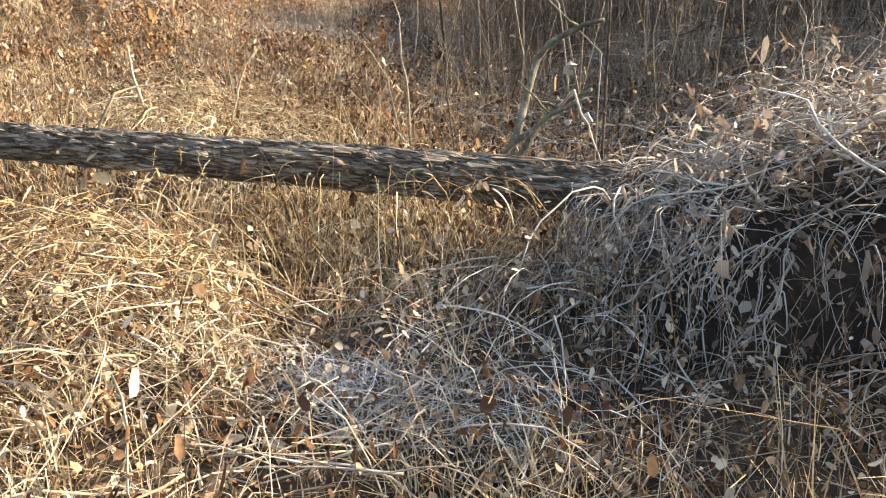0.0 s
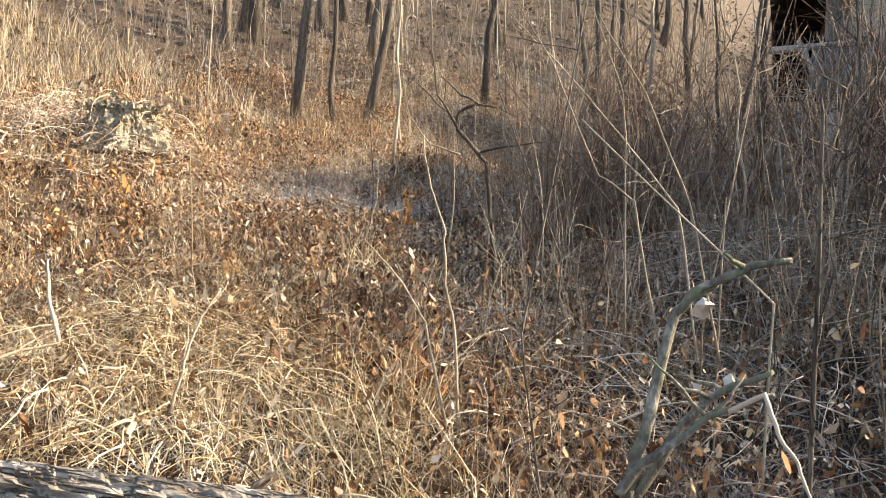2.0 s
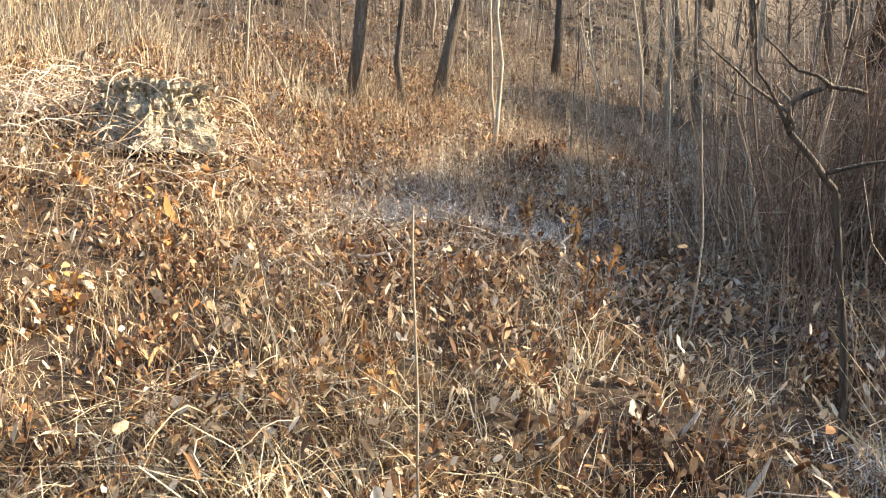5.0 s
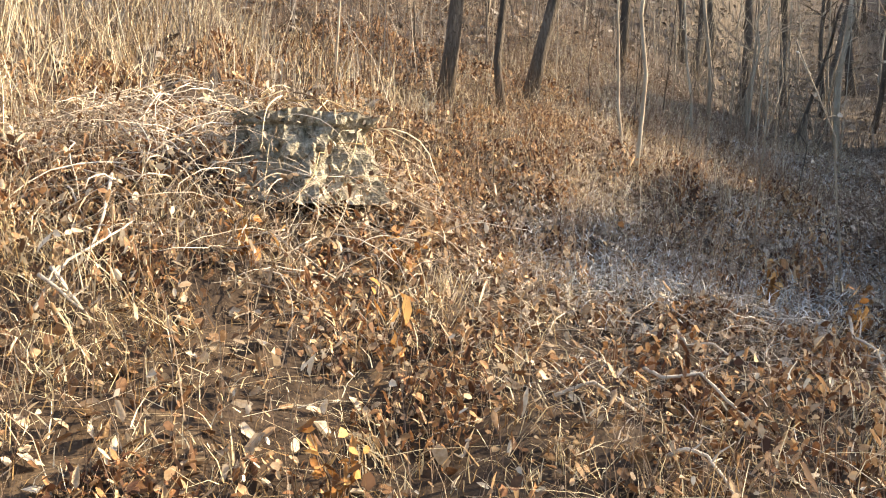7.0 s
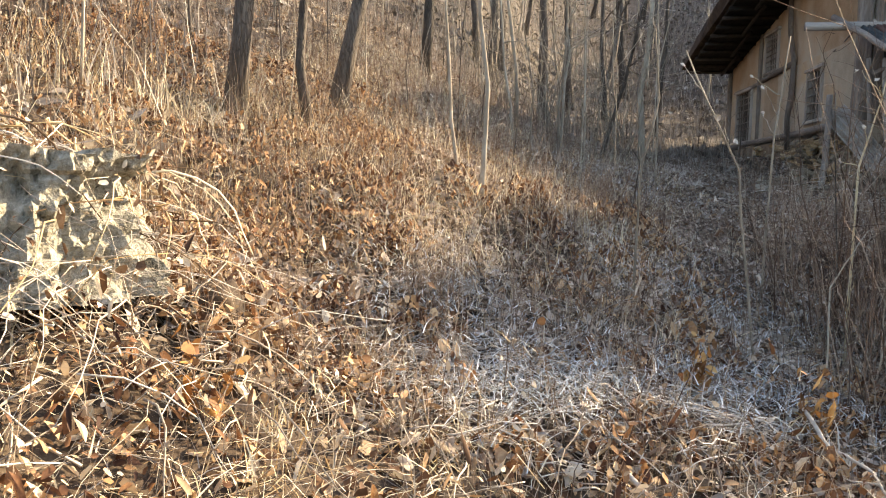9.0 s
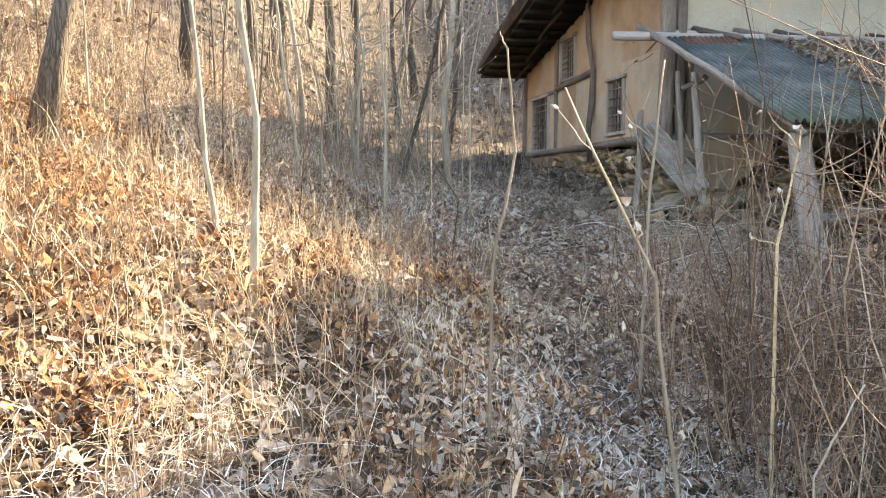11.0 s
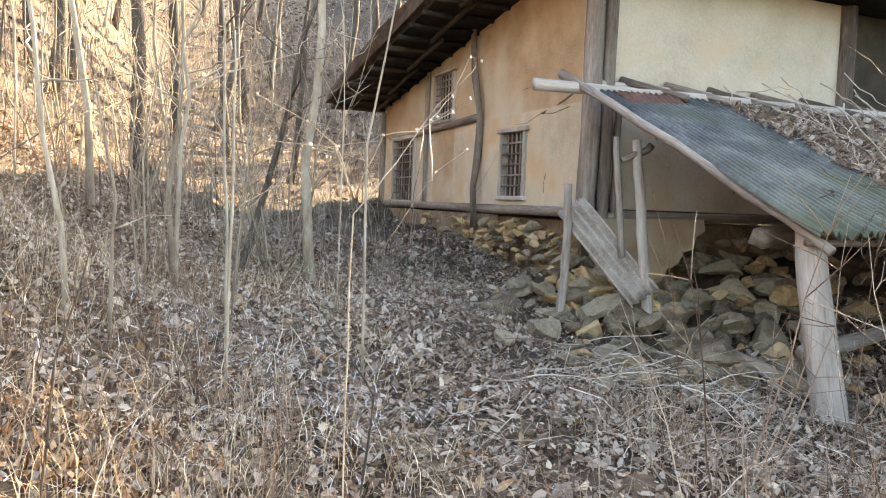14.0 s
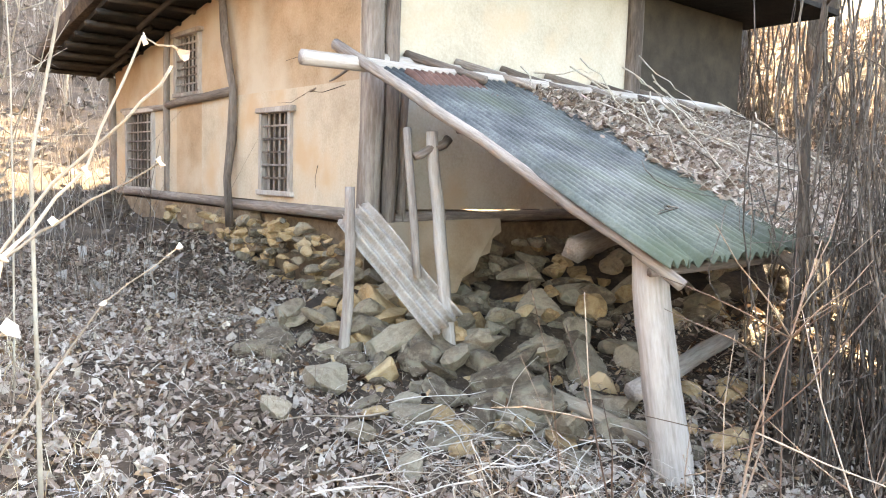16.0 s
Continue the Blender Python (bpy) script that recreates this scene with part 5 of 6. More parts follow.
stalk("dead_stalk", "pale sapling stem rising from dead leaves", [G(-4.42, -2.56, -0.05), (-4.45, -2.57, -0.18), (-4.53, -2.58, 0.23), (-4.58, -2.66, 0.82), (-4.6, -2.7, 2.0)], 0.018, M_BARK_PALE, seed=32, side=3, group="dead stalks", reach=0.5)
stalk("dead_stalk", "pale forked sapling with side branches", [G(-3.85, -1.05, -0.05), (-3.83, -1.08, 0.26), (-3.78, -1.11, 0.66), (-3.83, -1.16, 0.97), (-3.73, -1.21, 1.19), (-3.7, -1.2, 2.2)], 0.018, M_BARK_PALE, seed=33, side=6, group="dead stalks", reach=0.6)
stalk("dead_stalk", "slender pale side branch", [(-3.80, -1.09, 0.60), (-3.76, -1.12, 0.68), (-3.55, -1.16, 0.81), (-3.08, -1.26, 0.98)], 0.009, M_BARK_PALE, "branch", 4, 34, "dead stalks", 0.3)
for i, pts in enumerate([[(-3.89, -9.47, -2.12), (-3.83, -9.56, -2.06), (-3.77, -9.56, -2.07), (-3.69, -9.63, -2.15)],
                         [(-4.04, -8.94, -1.97), (-3.96, -9.06, -1.97), (-3.83, -9.01, -1.95), (-3.71, -9.18, -2.01), (-3.62, -9.23, -2.08)],
                         [(-3.98, -8.55, -1.86), (-3.91, -8.65, -1.92), (-3.81, -8.66, -1.90), (-3.68, -8.75, -1.96)],
                         [(-3.25, -7.87, -1.84), (-3.25, -8.12, -1.90), (-3.18, -8.28, -1.92), (-3.15, -8.35, -1.99)],
                         [(-5.92, -10.03, -1.79), (-5.99, -9.83, -1.64), (-5.98, -9.52, -1.50)],
                         [(-5.98, -9.96, -1.68), (-5.79, -9.94, -1.79)],
                         [(-5.99, -9.90, -1.66), (-5.84, -9.94, -1.75), (-5.76, -9.94, -1.83)],
                         [(-6.27, -9.35, -1.32), (-6.05, -9.62, -1.52), (-5.98, -9.76, -1.68)],
                         [(-4.29, -9.34, -2.02), (-4.16, -9.30, -1.96), (-4.01, -9.28, -2.05)]]):
    stalk("curled_stick", "bleached crooked twig lying over dry grass and leaves", pts, 0.008, M_VINE, "stick", 3, 90 + i, "bleached twigs", 0.12)
# the hollow behind the log
stalk("broken_limb", "pale forked limb, mottled with lichen, standing in the hollow", [(-0.69, -11.21, -3.1), (-0.69, -11.21, -2.91), (-0.66, -11.16, -2.75), (-0.59, -11.08, -2.36), (-0.51, -11.07, -2.27), (-0.37, -11.05, -2.2), (-0.26, -11.05, -2.18)], 0.025, M_LICHEN, "branch", seed=7, side=2, reach=0.15)
stalk("broken_limb", "pale dead branch lying up from the hollow", [(-0.69, -11.21, -2.95), (-0.56, -11.13, -2.7), (-0.44, -11.09, -2.58), (-0.3, -11.07, -2.51)], 0.021, M_LICHEN, "branch", seed=8, side=2)
stalk("broken_limb", "pale dead branch lying up from the hollow", [(-0.7, -11.3, -2.88), (-0.63, -11.27, -2.78), (-0.47, -11.21, -2.64), (-0.29, -11.18, -2.56)], 0.017, M_LICHEN, "branch", seed=18, side=2)
stalk("broken_limb", "bare twig arching over the hollow", [(-0.4, -11.3, -2.6), (-0.31, -11.38, -2.53), (-0.26, -11.4, -2.65), (-0.22, -11.42, -2.71), (-0.14, -11.43, -2.9)], 0.008, M_VINE, "branch", seed=19)
stalk("crooked_sapling", "crooked dark sapling with a hooked top", [G(-1.9, -9.25, -0.05), (-1.93, -9.28, -2.03), (-1.96, -9.32, -1.66), (-2.11, -9.42, -1.47), (-2.1, -9.43, -1.37), (-2.01, -9.4, -1.32), (-1.89, -9.35, -1.34)], 0.016, M_BARK, "sapling", seed=9, side=4, reach=0.4)
stalk("crooked_sapling", "dark twig rising from the crooked sapling", [(-2.11, -9.42, -1.47), (-2.21, -9.5, -1.28), (-2.23, -9.56, -1.0)], 0.007, M_BARK, "branch", seed=20)
stalk("crooked_sapling", "dark twig reaching sideways from the crooked sapling", [(-1.99, -9.35, -1.6), (-1.84, -9.29, -1.56), (-1.63, -9.22, -1.53)], 0.008, M_BARK, "branch", seed=21)
stalk("dark_pole", "straight dark dead stem", [G(-0.2, -11.24, -0.05), (-0.19, -11.25, -2.2), (-0.2, -11.25, -1.7)], 0.009, M_BARK, "stem", seed=10)
stalk("curled_stick", "pale stick leaning in sunlit grass", [(-2.93, -11.42, -2.6), (-3.0, -11.42, -2.42), (-3.05, -11.39, -2.27)], 0.010, M_VINE, "stick", seed=11)
stalk("leafy_twig", "thin stem holding a cluster of orange dead leaves", [G(-0.52, -10.5, 0.0), (-0.5, -10.5, -1.95)], 0.005, M_BARK_PALE, "twig", seed=12, side=3, reach=0.1, tuft=0.03)
BS = "thin pale brush stem leaning over the hollow"
for i, (pts, r) in enumerate([([(-0.6, -10.35, -2.6), (-0.69, -10.39, -1.99), (-0.91, -10.46, -1.7), (-1.15, -10.58, -1.41), (-1.32, -10.7, -1.22)], 0.007),
                              ([(-0.88, -10.42, -2.5), (-0.89, -10.46, -1.7), (-0.91, -10.5, -1.5), (-1.01, -10.61, -1.19)], 0.007),
                              ([(-0.5, -10.5, -2.6), (-0.62, -10.58, -1.98), (-0.78, -10.67, -1.57), (-0.94, -10.77, -1.29)], 0.007),
                              ([(-0.6, -11.1, -2.6), (-0.71, -11.14, -2.01), (-0.82, -11.17, -1.93), (-0.95, -11.26, -1.59), (-1.09, -11.38, -1.34)], 0.005),
                              ([(-1.37, -10.95, -2.85), (-1.42, -10.91, -2.46), (-1.47, -10.89, -2.27), (-1.48, -10.88, -2.11), (-1.54, -10.9, -1.94), (-1.56, -10.93, -1.74)], 0.009),
                              ([(-1.35, -11.1, -2.8), (-1.48, -11.03, -2.45), (-1.58, -11.03, -2.31), (-1.73, -11.07, -2.15)], 0.008),
                              ([(-1.51, -10.7, -1.79), (-1.63, -10.74, -1.75), (-1.72, -10.78, -1.63), (-1.72, -10.82, -1.5)], 0.006),
                              ([(-2.6, -10.98, -2.8), (-2.61, -10.98, -2.55), (-2.67, -10.97, -2.23), (-2.68, -10.99, -1.76)], 0.006),
                              ([(-2.5, -12.15, -2.75), (-2.44, -12.08, -2.57), (-2.4, -11.97, -2.53), (-2.34, -11.88, -2.51)], 0.012),
                              ([(-1.95, -11.8, -2.7), (-1.94, -11.76, -2.55), (-1.93, -11.7, -2.41), (-1.9, -11.65, -2.33)], 0.008)]):
    stalk("bare_shrub", BS, pts, r * 0.7, M_BARK_PALE, "shrub", 1 + i % 4, 60 + i, "brush stems", 0.3)
rs = random.Random(77)
for i in range(60):
    x, y = rs.uniform(-1.6, 2.2), rs.uniform(-11.2, -8.2)
    stalk("bare_shrub", "tall thin pale stem rising from the brush", [G(x, y), (x + rs.uniform(-0.25, 0.25), y + rs.uniform(-0.2, 0.2), gz(x, y) + rs.uniform(0.5, 0.9)),
          (x + rs.uniform(-0.7, 0.5), y + rs.uniform(-0.4, 0.4), gz(x, y) + rs.uniform(1.1, 2.0))], rs.uniform(0.0025, 0.006), rs.choice((M_BARK_PALE, M_BARK, M_BARK)), "shrub", rs.randrange(2, 6), 500 + i, "brush stems", 0.35)
for i in range(44):
    x, y = rs.uniform(-5.5, -2.4), rs.uniform(-9.3, -3.5)
    if not off_path(np.array([x]), np.array([y]), 1.25)[0]:
        continue
    stalk("dry_weed", "slender upright dry weed stem among dead leaves", [G(x, y), (x + rs.uniform(-0.06, 0.06), y, gz(x, y) + 0.5), (x + rs.uniform(-0.15, 0.15), y, gz(x, y) + rs.uniform(0.7, 1.5))],
          rs.uniform(0.003, 0.006), rs.choice((M_BARK_PALE, M_BARK)), "weed", rs.randrange(0, 3), 700 + i, "weed stems", 0.2)


for i in range(55):
    x, y = rs.uniform(-0.3, 3.2), rs.uniform(-9.6, -6.0)
    hh = rs.uniform(1.0, 2.3)
    stalk("bare_shrub", "dense bare brown shrub stem in the thicket behind the hollow", [G(x, y), (x + rs.uniform(-0.1, 0.1), y, gz(x, y) + hh * 0.5), (x + rs.uniform(-0.4, 0.3), y + rs.uniform(-0.2, 0.2), gz(x, y) + hh)],
          rs.uniform(0.006, 0.012), M_BARK, "shrub", rs.randrange(5, 9), 2200 + i, "shrubs in the thicket", 0.6)
for i in range(80):
    x, y = rs.uniform(-8.5, -0.8), rs.uniform(-6.5, 4.5)
    if not off_path(np.array([x]), np.array([y]), 2.0)[0] or (x > -2.6 and y > -4.5):
        continue
    hh = rs.uniform(1.2, 3.4)
    stalk("thin_sapling", "thin bare upright sapling in the brush", [G(x, y), (x + rs.uniform(-0.1, 0.1), y, gz(x, y) + hh * 0.5), (x + rs.uniform(-0.3, 0.3), y + rs.uniform(-0.2, 0.2), gz(x, y) + hh)],
          rs.uniform(0.005, 0.012), rs.choice((M_BARK_PALE, M_BARK_PALE, M_BARK)), "sapling", rs.randrange(1, 4), 1200 + i, "thin saplings", 0.5)


def build_big_leaves():
    for i, (x, y, z, s) in enumerate([(-2.22, -12.42, -2.86, 0.035), (-2.16, -12.44, -2.95, 0.045), (-2.28, -12.43, -2.98, 0.04), (-1.62, -12.3, -2.98, 0.03)]):
        lf = thing("large_leaf", "large tan dead leaf caught on the underside of the log", "leaf", pose(x, y, z, 70, 20 * i, 40 * i), "leaves on the log")
        piece("blade", leaf_mesh("blade", np.zeros((1, 3)), np.array([s]), M_GRASS, i, 0.1), lf)


build_big_leaves()


def build_broad_leaves():
    """Broad pale leaves that stand out on the litter."""
    rnd = random.Random(90)
    spots = [(-4.57, -8.27, 0.06), (-4.07, -8.23, 0.055), (-4.2, -8.35, 0.04), (-4.95, -8.9, 0.05), (-4.45, -9.3, 0.045), (-5.3, -9.6, 0.05), (-3.4, -9.5, 0.04), (-2.9, -9.9, 0.045),
             (-4.9, -7.9, 0.05), (-4.6, -7.5, 0.045), (-4.1, -7.0, 0.05), (-3.7, -6.2, 0.05), (-3.73, -5.1, 0.06), (-3.4, -4.9, 0.045), (-3.9, -4.6, 0.05), (-3.2, -4.0, 0.045),
             (-4.4, -4.4, 0.045), (-2.9, -4.8, 0.04), (-2.6, -3.6, 0.05), (-3.3, -3.1, 0.045), (-2.2, -2.9, 0.04), (-2.0, -3.9, 0.045), (-3.9, -3.0, 0.04), (-1.6, -3.3, 0.04)]
    for i, (x, y, r) in enumerate(spots):
        lf = thing("broad_leaf", "broad curled pale dead leaf lying on the leaf litter", "leaf", pose(x, y, gz(x, y) + 0.045, rnd.uniform(-25, 25), rnd.uniform(-25, 25), rnd.uniform(0, 360)), "broad leaves on the slope")
        n, v, f = 9, [], []
        for j in range(n + 1):
            t = j / n
            w = r * 0.62 * math.sin(math.pi * min(1, 0.06 + 0.94 * t) ** 0.8) * (1 + 0.18 * math.sin(j * 2.4 + i))
            c = 0.35 * r * math.sin(t * 2.6 + i)
            for k in (-1, -0.5, 0, 0.5, 1):
                v.append(((t - 0.5) * 2 * r, w * k, c + r * 0.35 * k * k * (0.4 + 0.6 * math.sin(i * 1.7 + t * 2))))
        for j in range(n):
            for k in range(4):
                q = j * 5 + k
                f.append((q, q + 1, q + 6, q + 5))
        piece("blade", mesh_of("blade", v, f, M_BROAD if i % 3 else M_LEAF, True), lf)


build_broad_leaves()


def build_leafy_twig(x, y, seed):
    rnd = random.Random(seed)
    tw = thing("leafy_shrub", "low twig still holding a cluster of orange-brown leaves", "shrub", pose(x, y, gz(x, y)), "leafy twigs")
    t, tips = Tubes(), []
    for i in range(7):
        e = Vector((rnd.uniform(-0.13, 0.13), rnd.uniform(-0.1, 0.1), rnd.uniform(0.12, 0.3)))
        ps = bent((0, 0, -0.02), e, 5, 0.03, rnd)
        t.add(ps, [0.003 * (1 - 0.13 * k) for k in range(6)], 5, 0, i)
        tips += ps[2:]
    piece("stem", t.mesh("stem", M_WEED), tw)
    rng = np.random.default_rng(seed)
    P = np.array([tuple(q) for q in tips])[rng.integers(0, len(tips), 46)] + rng.normal(0, 0.012, (46, 3))
    piece("foliage", leaf_mesh("foliage", P, rng.uniform(0.012, 0.026, 46), M_ORANGE, seed, 0.9), tw)


for i, (x, y) in enumerate([(-3.61, -7.71), (-3.25, -7.95), (-4.9, -9.35), (-5.6, -9.3), (-3.3, -10.0), (-5.15, -8.75), (-2.9, -8.7), (-4.75, -10.0)]):
    build_leafy_twig(x, y, 400 + i)


def build_frost():
    """Frosted grass and twigs where the sun has not been yet."""
    rng = np.random.default_rng(95)
    P = []
    for cx, cy, rx, ry, n in ((-4.25, -8.0, 0.5, 0.3, 1500), (-3.5, -7.6, 0.55, 0.4, 1300), (-4.7, -7.2, 0.5, 0.5, 900), (-0.55, -13.0, 0.3, 0.2, 800), (-0.1, -13.1, 0.35, 0.2, 400),
                             (-3.2, -6.1, 0.8, 0.6, 1100), (-1.7, -9.4, 0.35, 0.25, 700), (-2.0, -11.6, 0.4, 0.3, 500), (-3.4, -2.6, 0.9, 0.8, 1200), (-0.3, -10.6, 0.7, 0.4, 900)):
        P.append(on_ground(cx + rx * rng.normal(0, 0.6, n), cy + ry * rng.normal(0, 0.6, n)))
    P = np.concatenate(P)
    P[:, 2] += rng.gamma(2.0, 0.022, len(P)) + 0.03
    tagged(new("frosted_grass", scatter_strips("frosted_grass", P, rng.uniform(0.02, 0.07, len(P)), rng.normal(0, 1.9, (len(P), 2)), rng.uniform(0.0012, 0.0032, len(P)), M_FROST, 2, 96, 0.2)),
           "frosted white grass and twigs in shaded patches", "frosted grass", kind="stuff")


build_frost()


def build_rotten_stub():
    x, y = -5.38, -8.2
    st = thing("rotten_stub", "small dark rotten stump sunk in a hollow among leaves", "stump", pose(x, y, gz(x, y) - 0.08, 10, -6, 0))
    v, f = [], []
    n, k = 10, 40
    for j in range(n + 1):
        for i in range(k):
            th, t = 2 * math.pi * i / k, j / n
            q = noise.noise(Vector((math.cos(th) * 3, math.sin(th) * 3, t * 2)))
            r = (0.155 - 0.05 * t ** 2) * (1 + 0.35 * q) * (1 if j < n else 0.35)
            v.append((r * math.cos(th), r * math.sin(th), 0.2 * t - (0.05 if j == n else 0) + 0.03 * q))
    for j in range(n):
        for i in range(k):
            f.append((j * k + i, j * k + (i + 1) % k, (j + 1) * k + (i + 1) % k, (j + 1) * k + i))
    f.append(tuple(n * k + i for i in range(k)))
    piece("wood", mesh_of("wood", v, f, M_SOIL, True), st)
    rng = np.random.default_rng(8)
    a, q = rng.uniform(0, 6.28, 420), np.sqrt(rng.uniform(0.5, 2.6, 420)) * 0.17
    px, py = x + q * np.cos(a), y + q * np.sin(a)
    tagged(new("stub_leaves", leaf_mesh("stub_leaves", on_ground(px, py, 0.03) + rng.uniform(0, 0.05, (420, 3)), rng.uniform(0.012, 0.035, 420), M_LEAF, 81, 0.7)),
           "brown dead leaves banked round the small rotten stump", "dead leaves", kind="stuff")


build_rotten_stub()


build_tree("tree", 1.0, -3.2, 0.05, 3.4, (0.02, -0.04), "dark upright trunk wrapped in bare vine stems beside the lean-to", M_BARK, 6, 71, "", first=0.5)


def build_thicket():
    """Upright stems of a vine thicket beside the lean-to."""
    rnd = random.Random(21)
    t = Tubes()
    for i in range(210):
        x, y = rnd.gauss(1.18, 0.42), rnd.gauss(-3.7, 0.35)
        z = gz(x, y)
        h = rnd.uniform(1.4, 3.4)
        e = Vector((x + rnd.uniform(-0.35, 0.45), y + rnd.uniform(-0.3, 0.3), z + h))
        rr = rnd.choice((0.003, 0.004, 0.005, 0.007, 0.011))
        t.add(bent((x, y, z - 0.05), e, 9, 0.16, rnd), [rr * (1 - 0.06 * k) for k in range(10)], 5, 0, i)
    for i in range(150):
        x, y = rnd.gauss(1.2, 0.5), rnd.gauss(-3.6, 0.4)
        p = Vector((x, y, gz(x, y) + rnd.uniform(0.6, 2.0)))
        e = p + Vector((rnd.uniform(-0.8, 0.8), rnd.uniform(-0.5, 0.5), rnd.uniform(-0.9, 0.3)))
        t.add(bent(p, e, 6, 0.2, rnd), [0.004, 0.004, 0.0035, 0.003, 0.003, 0.002, 0.002], 4, 0, i)
    for i in range(700):
        x, y = rnd.uniform(2.4, 8.5), rnd.uniform(-6.5, 5.0)
        if x < 6.6 and y > -3.4:
            continue
        z = gz(x, y)
        e = Vector((x + rnd.uniform(-0.5, 0.5), y + rnd.uniform(-0.4, 0.4), z + rnd.uniform(1.5, 4.2)))
        t.add(bent((x, y, z - 0.05), e, 6, 0.22, rnd), [0.02 * rnd.uniform(0.4, 1.3) * (1 - 0.1 * k) for k in range(7)], 4, 0, i)
    tagged(new("thicket", t.mesh("thicket", M_BARK)), "dense thicket of bare upright vine stems beside the lean-to", "thicket", kind="stuff")


build_thicket()


def brush(name, label, spots, count, height, r, seed, mat, twigs=5):
    """Bare bushes: each a fan of stems from one foot, with side twigs; joined, for they grow into one another."""
    rnd = random.Random(seed)
    t = Tubes()
    for i in range(count):
        x0, x1, y0, y1 = spots[i % len(spots)]
        x, y = rnd.uniform(x0, x1), rnd.uniform(y0, y1)
        for k in range(rnd.randrange(3, 7)):
            h = height * rnd.uniform(0.45, 1.1)
            a = rnd.uniform(0, 2 * math.pi)
            out = h * rnd.uniform(0.08, 0.45)
            foot = Vector((x + rnd.gauss(0, 0.05), y + rnd.gauss(0, 0.05), gz(x, y) - 0.03))
            ps = bent(foot, foot + Vector((out * math.cos(a), out * math.sin(a), h)), 6, h * 0.09, rnd)
            rr = r * rnd.uniform(0.5, 1.4)
            t.add(ps, [rr * (1 - 0.13 * q) for q in range(7)], 4, 0, i)
            for _ in range(twigs):
                q = rnd.randrange(1, 6)
                e = ps[q] + Vector((rnd.uniform(-1, 1), rnd.uniform(-1, 1), rnd.uniform(-0.2, 1.1))).normalized() * h * rnd.uniform(0.12, 0.34)
                t.add(bent(ps[q], e, 3, h * 0.03, rnd), [rr * 0.45, rr * 0.36, rr * 0.28, rr * 0.16], 3, 0, i)
    tagged(new(name, t.mesh(name, mat)), label, "brush", kind="stuff")


M_TWIG = material("red_brown_twigs", [(0.2, (0.08, 0.048, 0.033)), (0.45, (0.19, 0.122, 0.085)), (0.7, (0.34, 0.25, 0.18)), (0.9, (0.55, 0.46, 0.36))], 0.8, rough=0.8, bump=0, per=0.6, island=True)
brush("tall_brush", "tall tangled bare red-brown brush beyond the hollow", [(-0.9, 2.4, -8.6, -5.6), (-0.2, 2.4, -8.0, -5.6), (-1.5, 0.5, -7.6, -6.0)], 95, 1.7, 0.008, 71, M_TWIG)
# out-of-view stems, added to throw shade on the slope to the west
brush("tall_brush", "unseen head-high brush added between hollow and lean-to to cast shade", [(0.4, 2.6, -6.0, -4.5)], 60, 2.6, 0.011, 76, M_TWIG, 7)
brush("tall_brush", "dense shoulder-high clump of bare brown stems on the slope", [(-2.4, -1.1, -7.7, -6.2)], 48, 1.8, 0.006, 78, M_TWIG, 8)
brush("pale_brush", "pale bare stems standing in the brown brush", [(-2.4, 1.8, -8.9, -6.2), (-1.6, 1.2, -10.8, -8.8)], 34, 1.3, 0.004, 80, M_BARK_PALE, 6)
brush("house_brush", "thin bare stems rising before the old house", [(-2.0, -1.3, -5.4, -4.0)], 9, 1.5, 0.005, 81, M_TWIG, 7)
brush("sapling_brush", "pale forked saplings with fine side branches above the path", [(-4.8, -2.7, -1.5, 2.5)], 13, 2.3, 0.008, 79, M_BARK_PALE, 9)
brush("bramble_brush", "small bare brown shrub among dead leaves before the stones", [(-1.9, -1.1, -3.6, -2.7)], 16, 0.42, 0.003, 77, M_TWIG, 5)
brush("low_brush", "knee-high tangled brown brush on the bank of the hollow", [(-1.8, 2.6, -9.6, -8.0), (-2.2, 1.2, -9.2, -7.0), (0.6, 2.6, -11.0, -9.0)], 230, 0.62, 0.0035, 72, M_TWIG)
brush("house_brush", "thin bare brown brush before the old house", [(-3.0, -1.9, -7.6, -5.6), (-2.7, -1.2, -6.4, -4.6)], 84, 0.95, 0.0036, 73, M_TWIG, 6)
brush("slope_brush", "fine red-brown weed brush over the leafy slope", [(-8.5, -3.0, -7.4, -3.0), (-6.5, -3.4, -5.5, 0.5), (-12.0, -6.0, -5.0, 3.0)], 400, 0.5, 0.0026, 74, M_TWIG, 4)
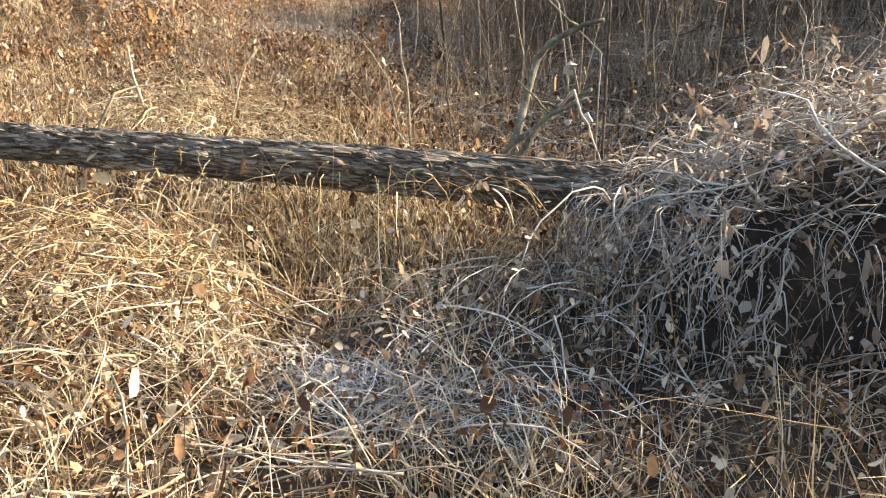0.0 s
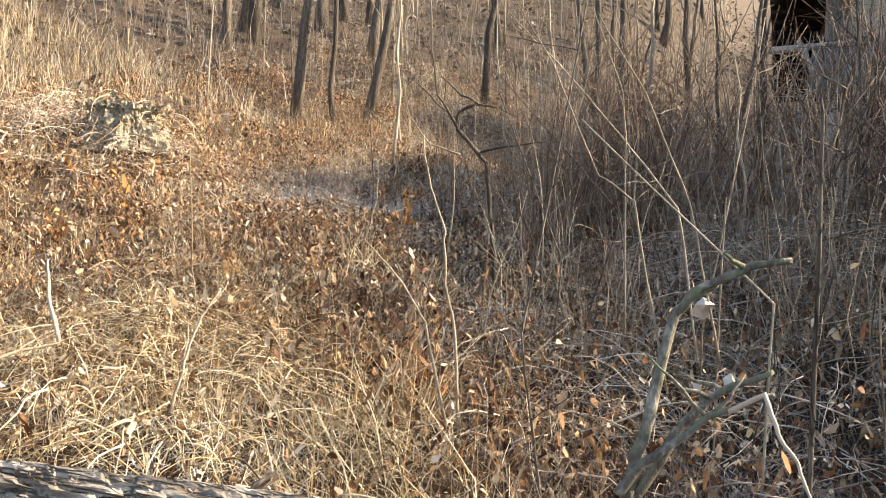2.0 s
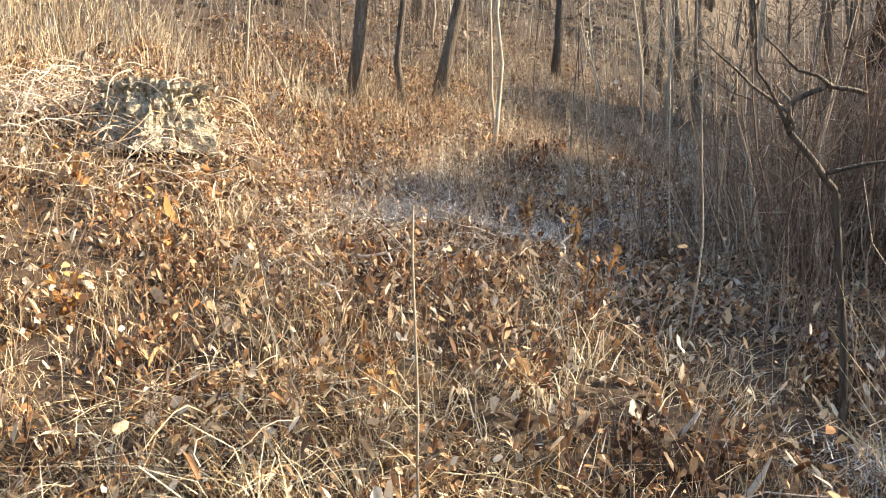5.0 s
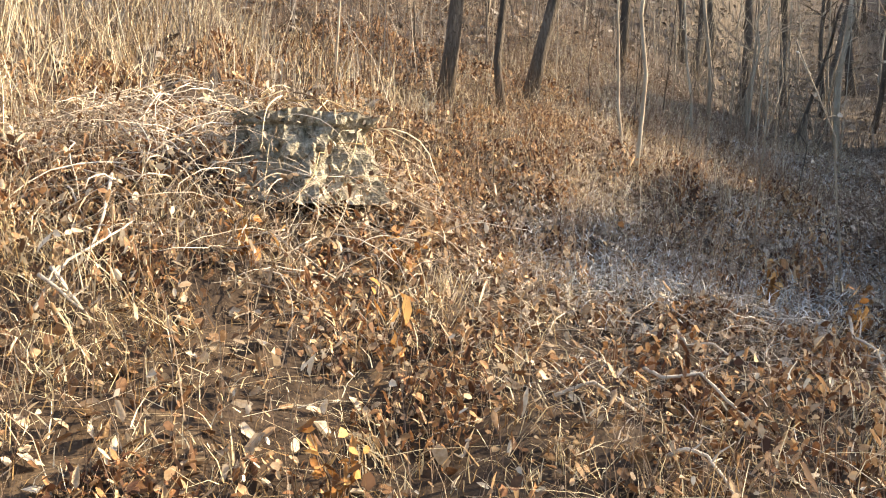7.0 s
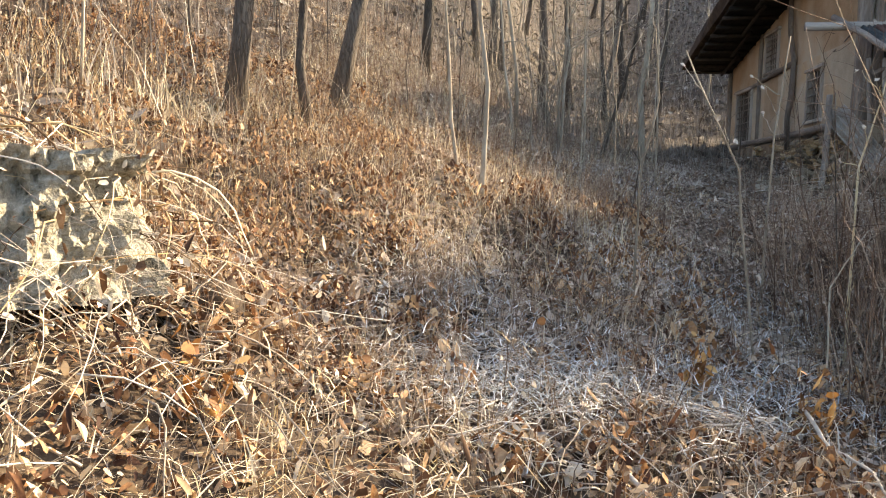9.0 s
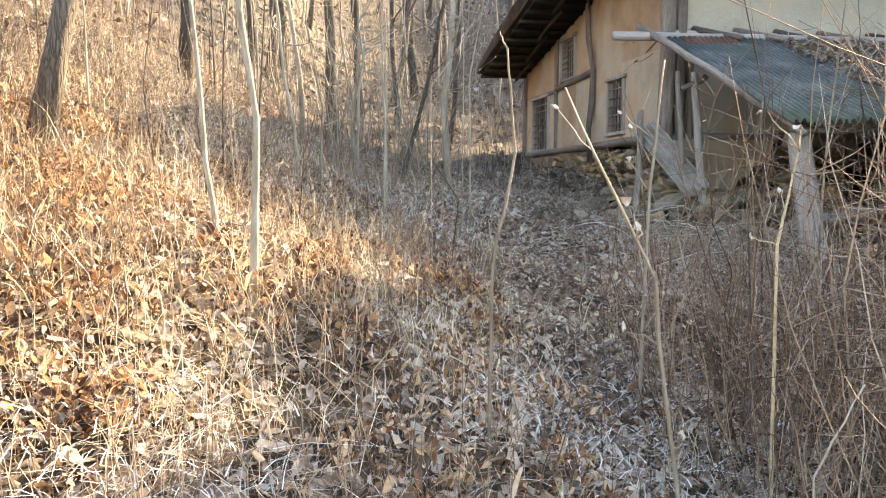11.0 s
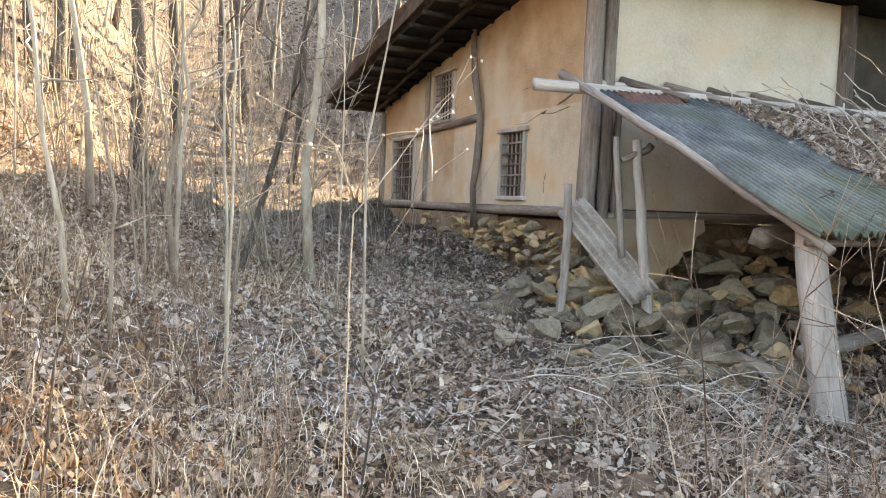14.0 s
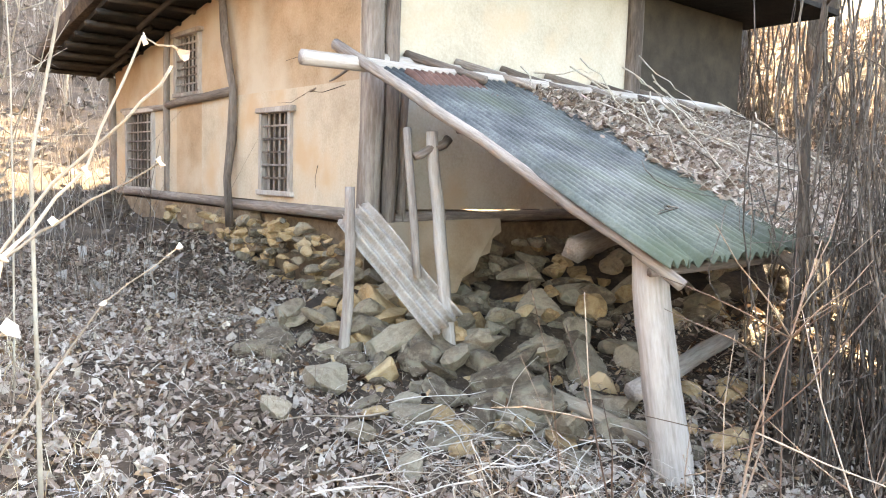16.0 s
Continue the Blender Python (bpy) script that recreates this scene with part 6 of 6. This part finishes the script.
brush("pale_weed_brush", "thin pale branching weed stems over grass and leaves", [(-8.0, -5.2, -11.5, -7.5), (-5.0, -3.6, -8.6, -6.9), (-4.6, -1.6, -11.0, -9.6)], 130, 0.42, 0.0024, 75, M_WEED, 4)


def build_roof_litter():
    rng = np.random.default_rng(31)
    n = 9000
    x, y = rng.uniform(0.95, 4.5, n), rng.uniform(-3.1, -0.75, n)
    edge = 0.95 + 0.25 * (-0.75 - y) / 2.3
    m = (x > edge + 0.25 * rng.uniform(0, 1, n))
    x, y = x[m], y[m]
    z = 1.06 + (y + 0.66) * 0.472 + 0.02 + rng.uniform(0, 0.03, len(x))
    tagged(new("roof_litter", leaf_mesh("roof_litter", np.stack([x, y, z], 1), rng.uniform(0.02, 0.05, len(x)), M_LEAF_GREY, 9, 0.5)),
           "drift of dead leaves and twigs lying on the corrugated roof", "dead leaves", kind="stuff")


build_roof_litter()


def build_roof_twigs():
    rng = np.random.default_rng(32)
    n = 5000
    x, y = rng.uniform(1.1, 4.5, n), rng.uniform(-3.1, -0.8, n)
    z = 1.06 + (y + 0.66) * 0.472 + 0.03 + rng.uniform(0, 0.05, n)
    tagged(new("roof_twigs", scatter_strips("roof_twigs", np.stack([x, y, z], 1), rng.uniform(0.02, 0.08, n), rng.normal(0, 2.4, (n, 2)), rng.uniform(0.0015, 0.004, n), M_VINE, 2, 35, 0.1)),
           "pale twigs and straw lying on the roof litter", "twigs", kind="stuff")
    rnd = random.Random(33)
    t = Tubes()
    for i in range(26):
        a = Vector((rnd.uniform(0.8, 2.8), rnd.uniform(-2.2, -0.5), 0))
        a.z = 1.06 + (a.y + 0.66) * 0.472 + rnd.uniform(0.1, 0.5)
        e = a + Vector((rnd.uniform(-0.5, 0.5), rnd.uniform(-0.9, -0.2), 0))
        e.z = 1.06 + (e.y + 0.66) * 0.472 + rnd.uniform(0.02, 0.25)
        t.add(bent(a, e, 7, 0.14, rnd), [0.007 * (1 - 0.1 * k) for k in range(8)], 5, 0.1, i)
    tagged(new("roof_vines", t.mesh("roof_vines", M_BARK_PALE)), "bare grey vines trailing over the lean-to roof", "vines", kind="stuff")


build_roof_twigs()
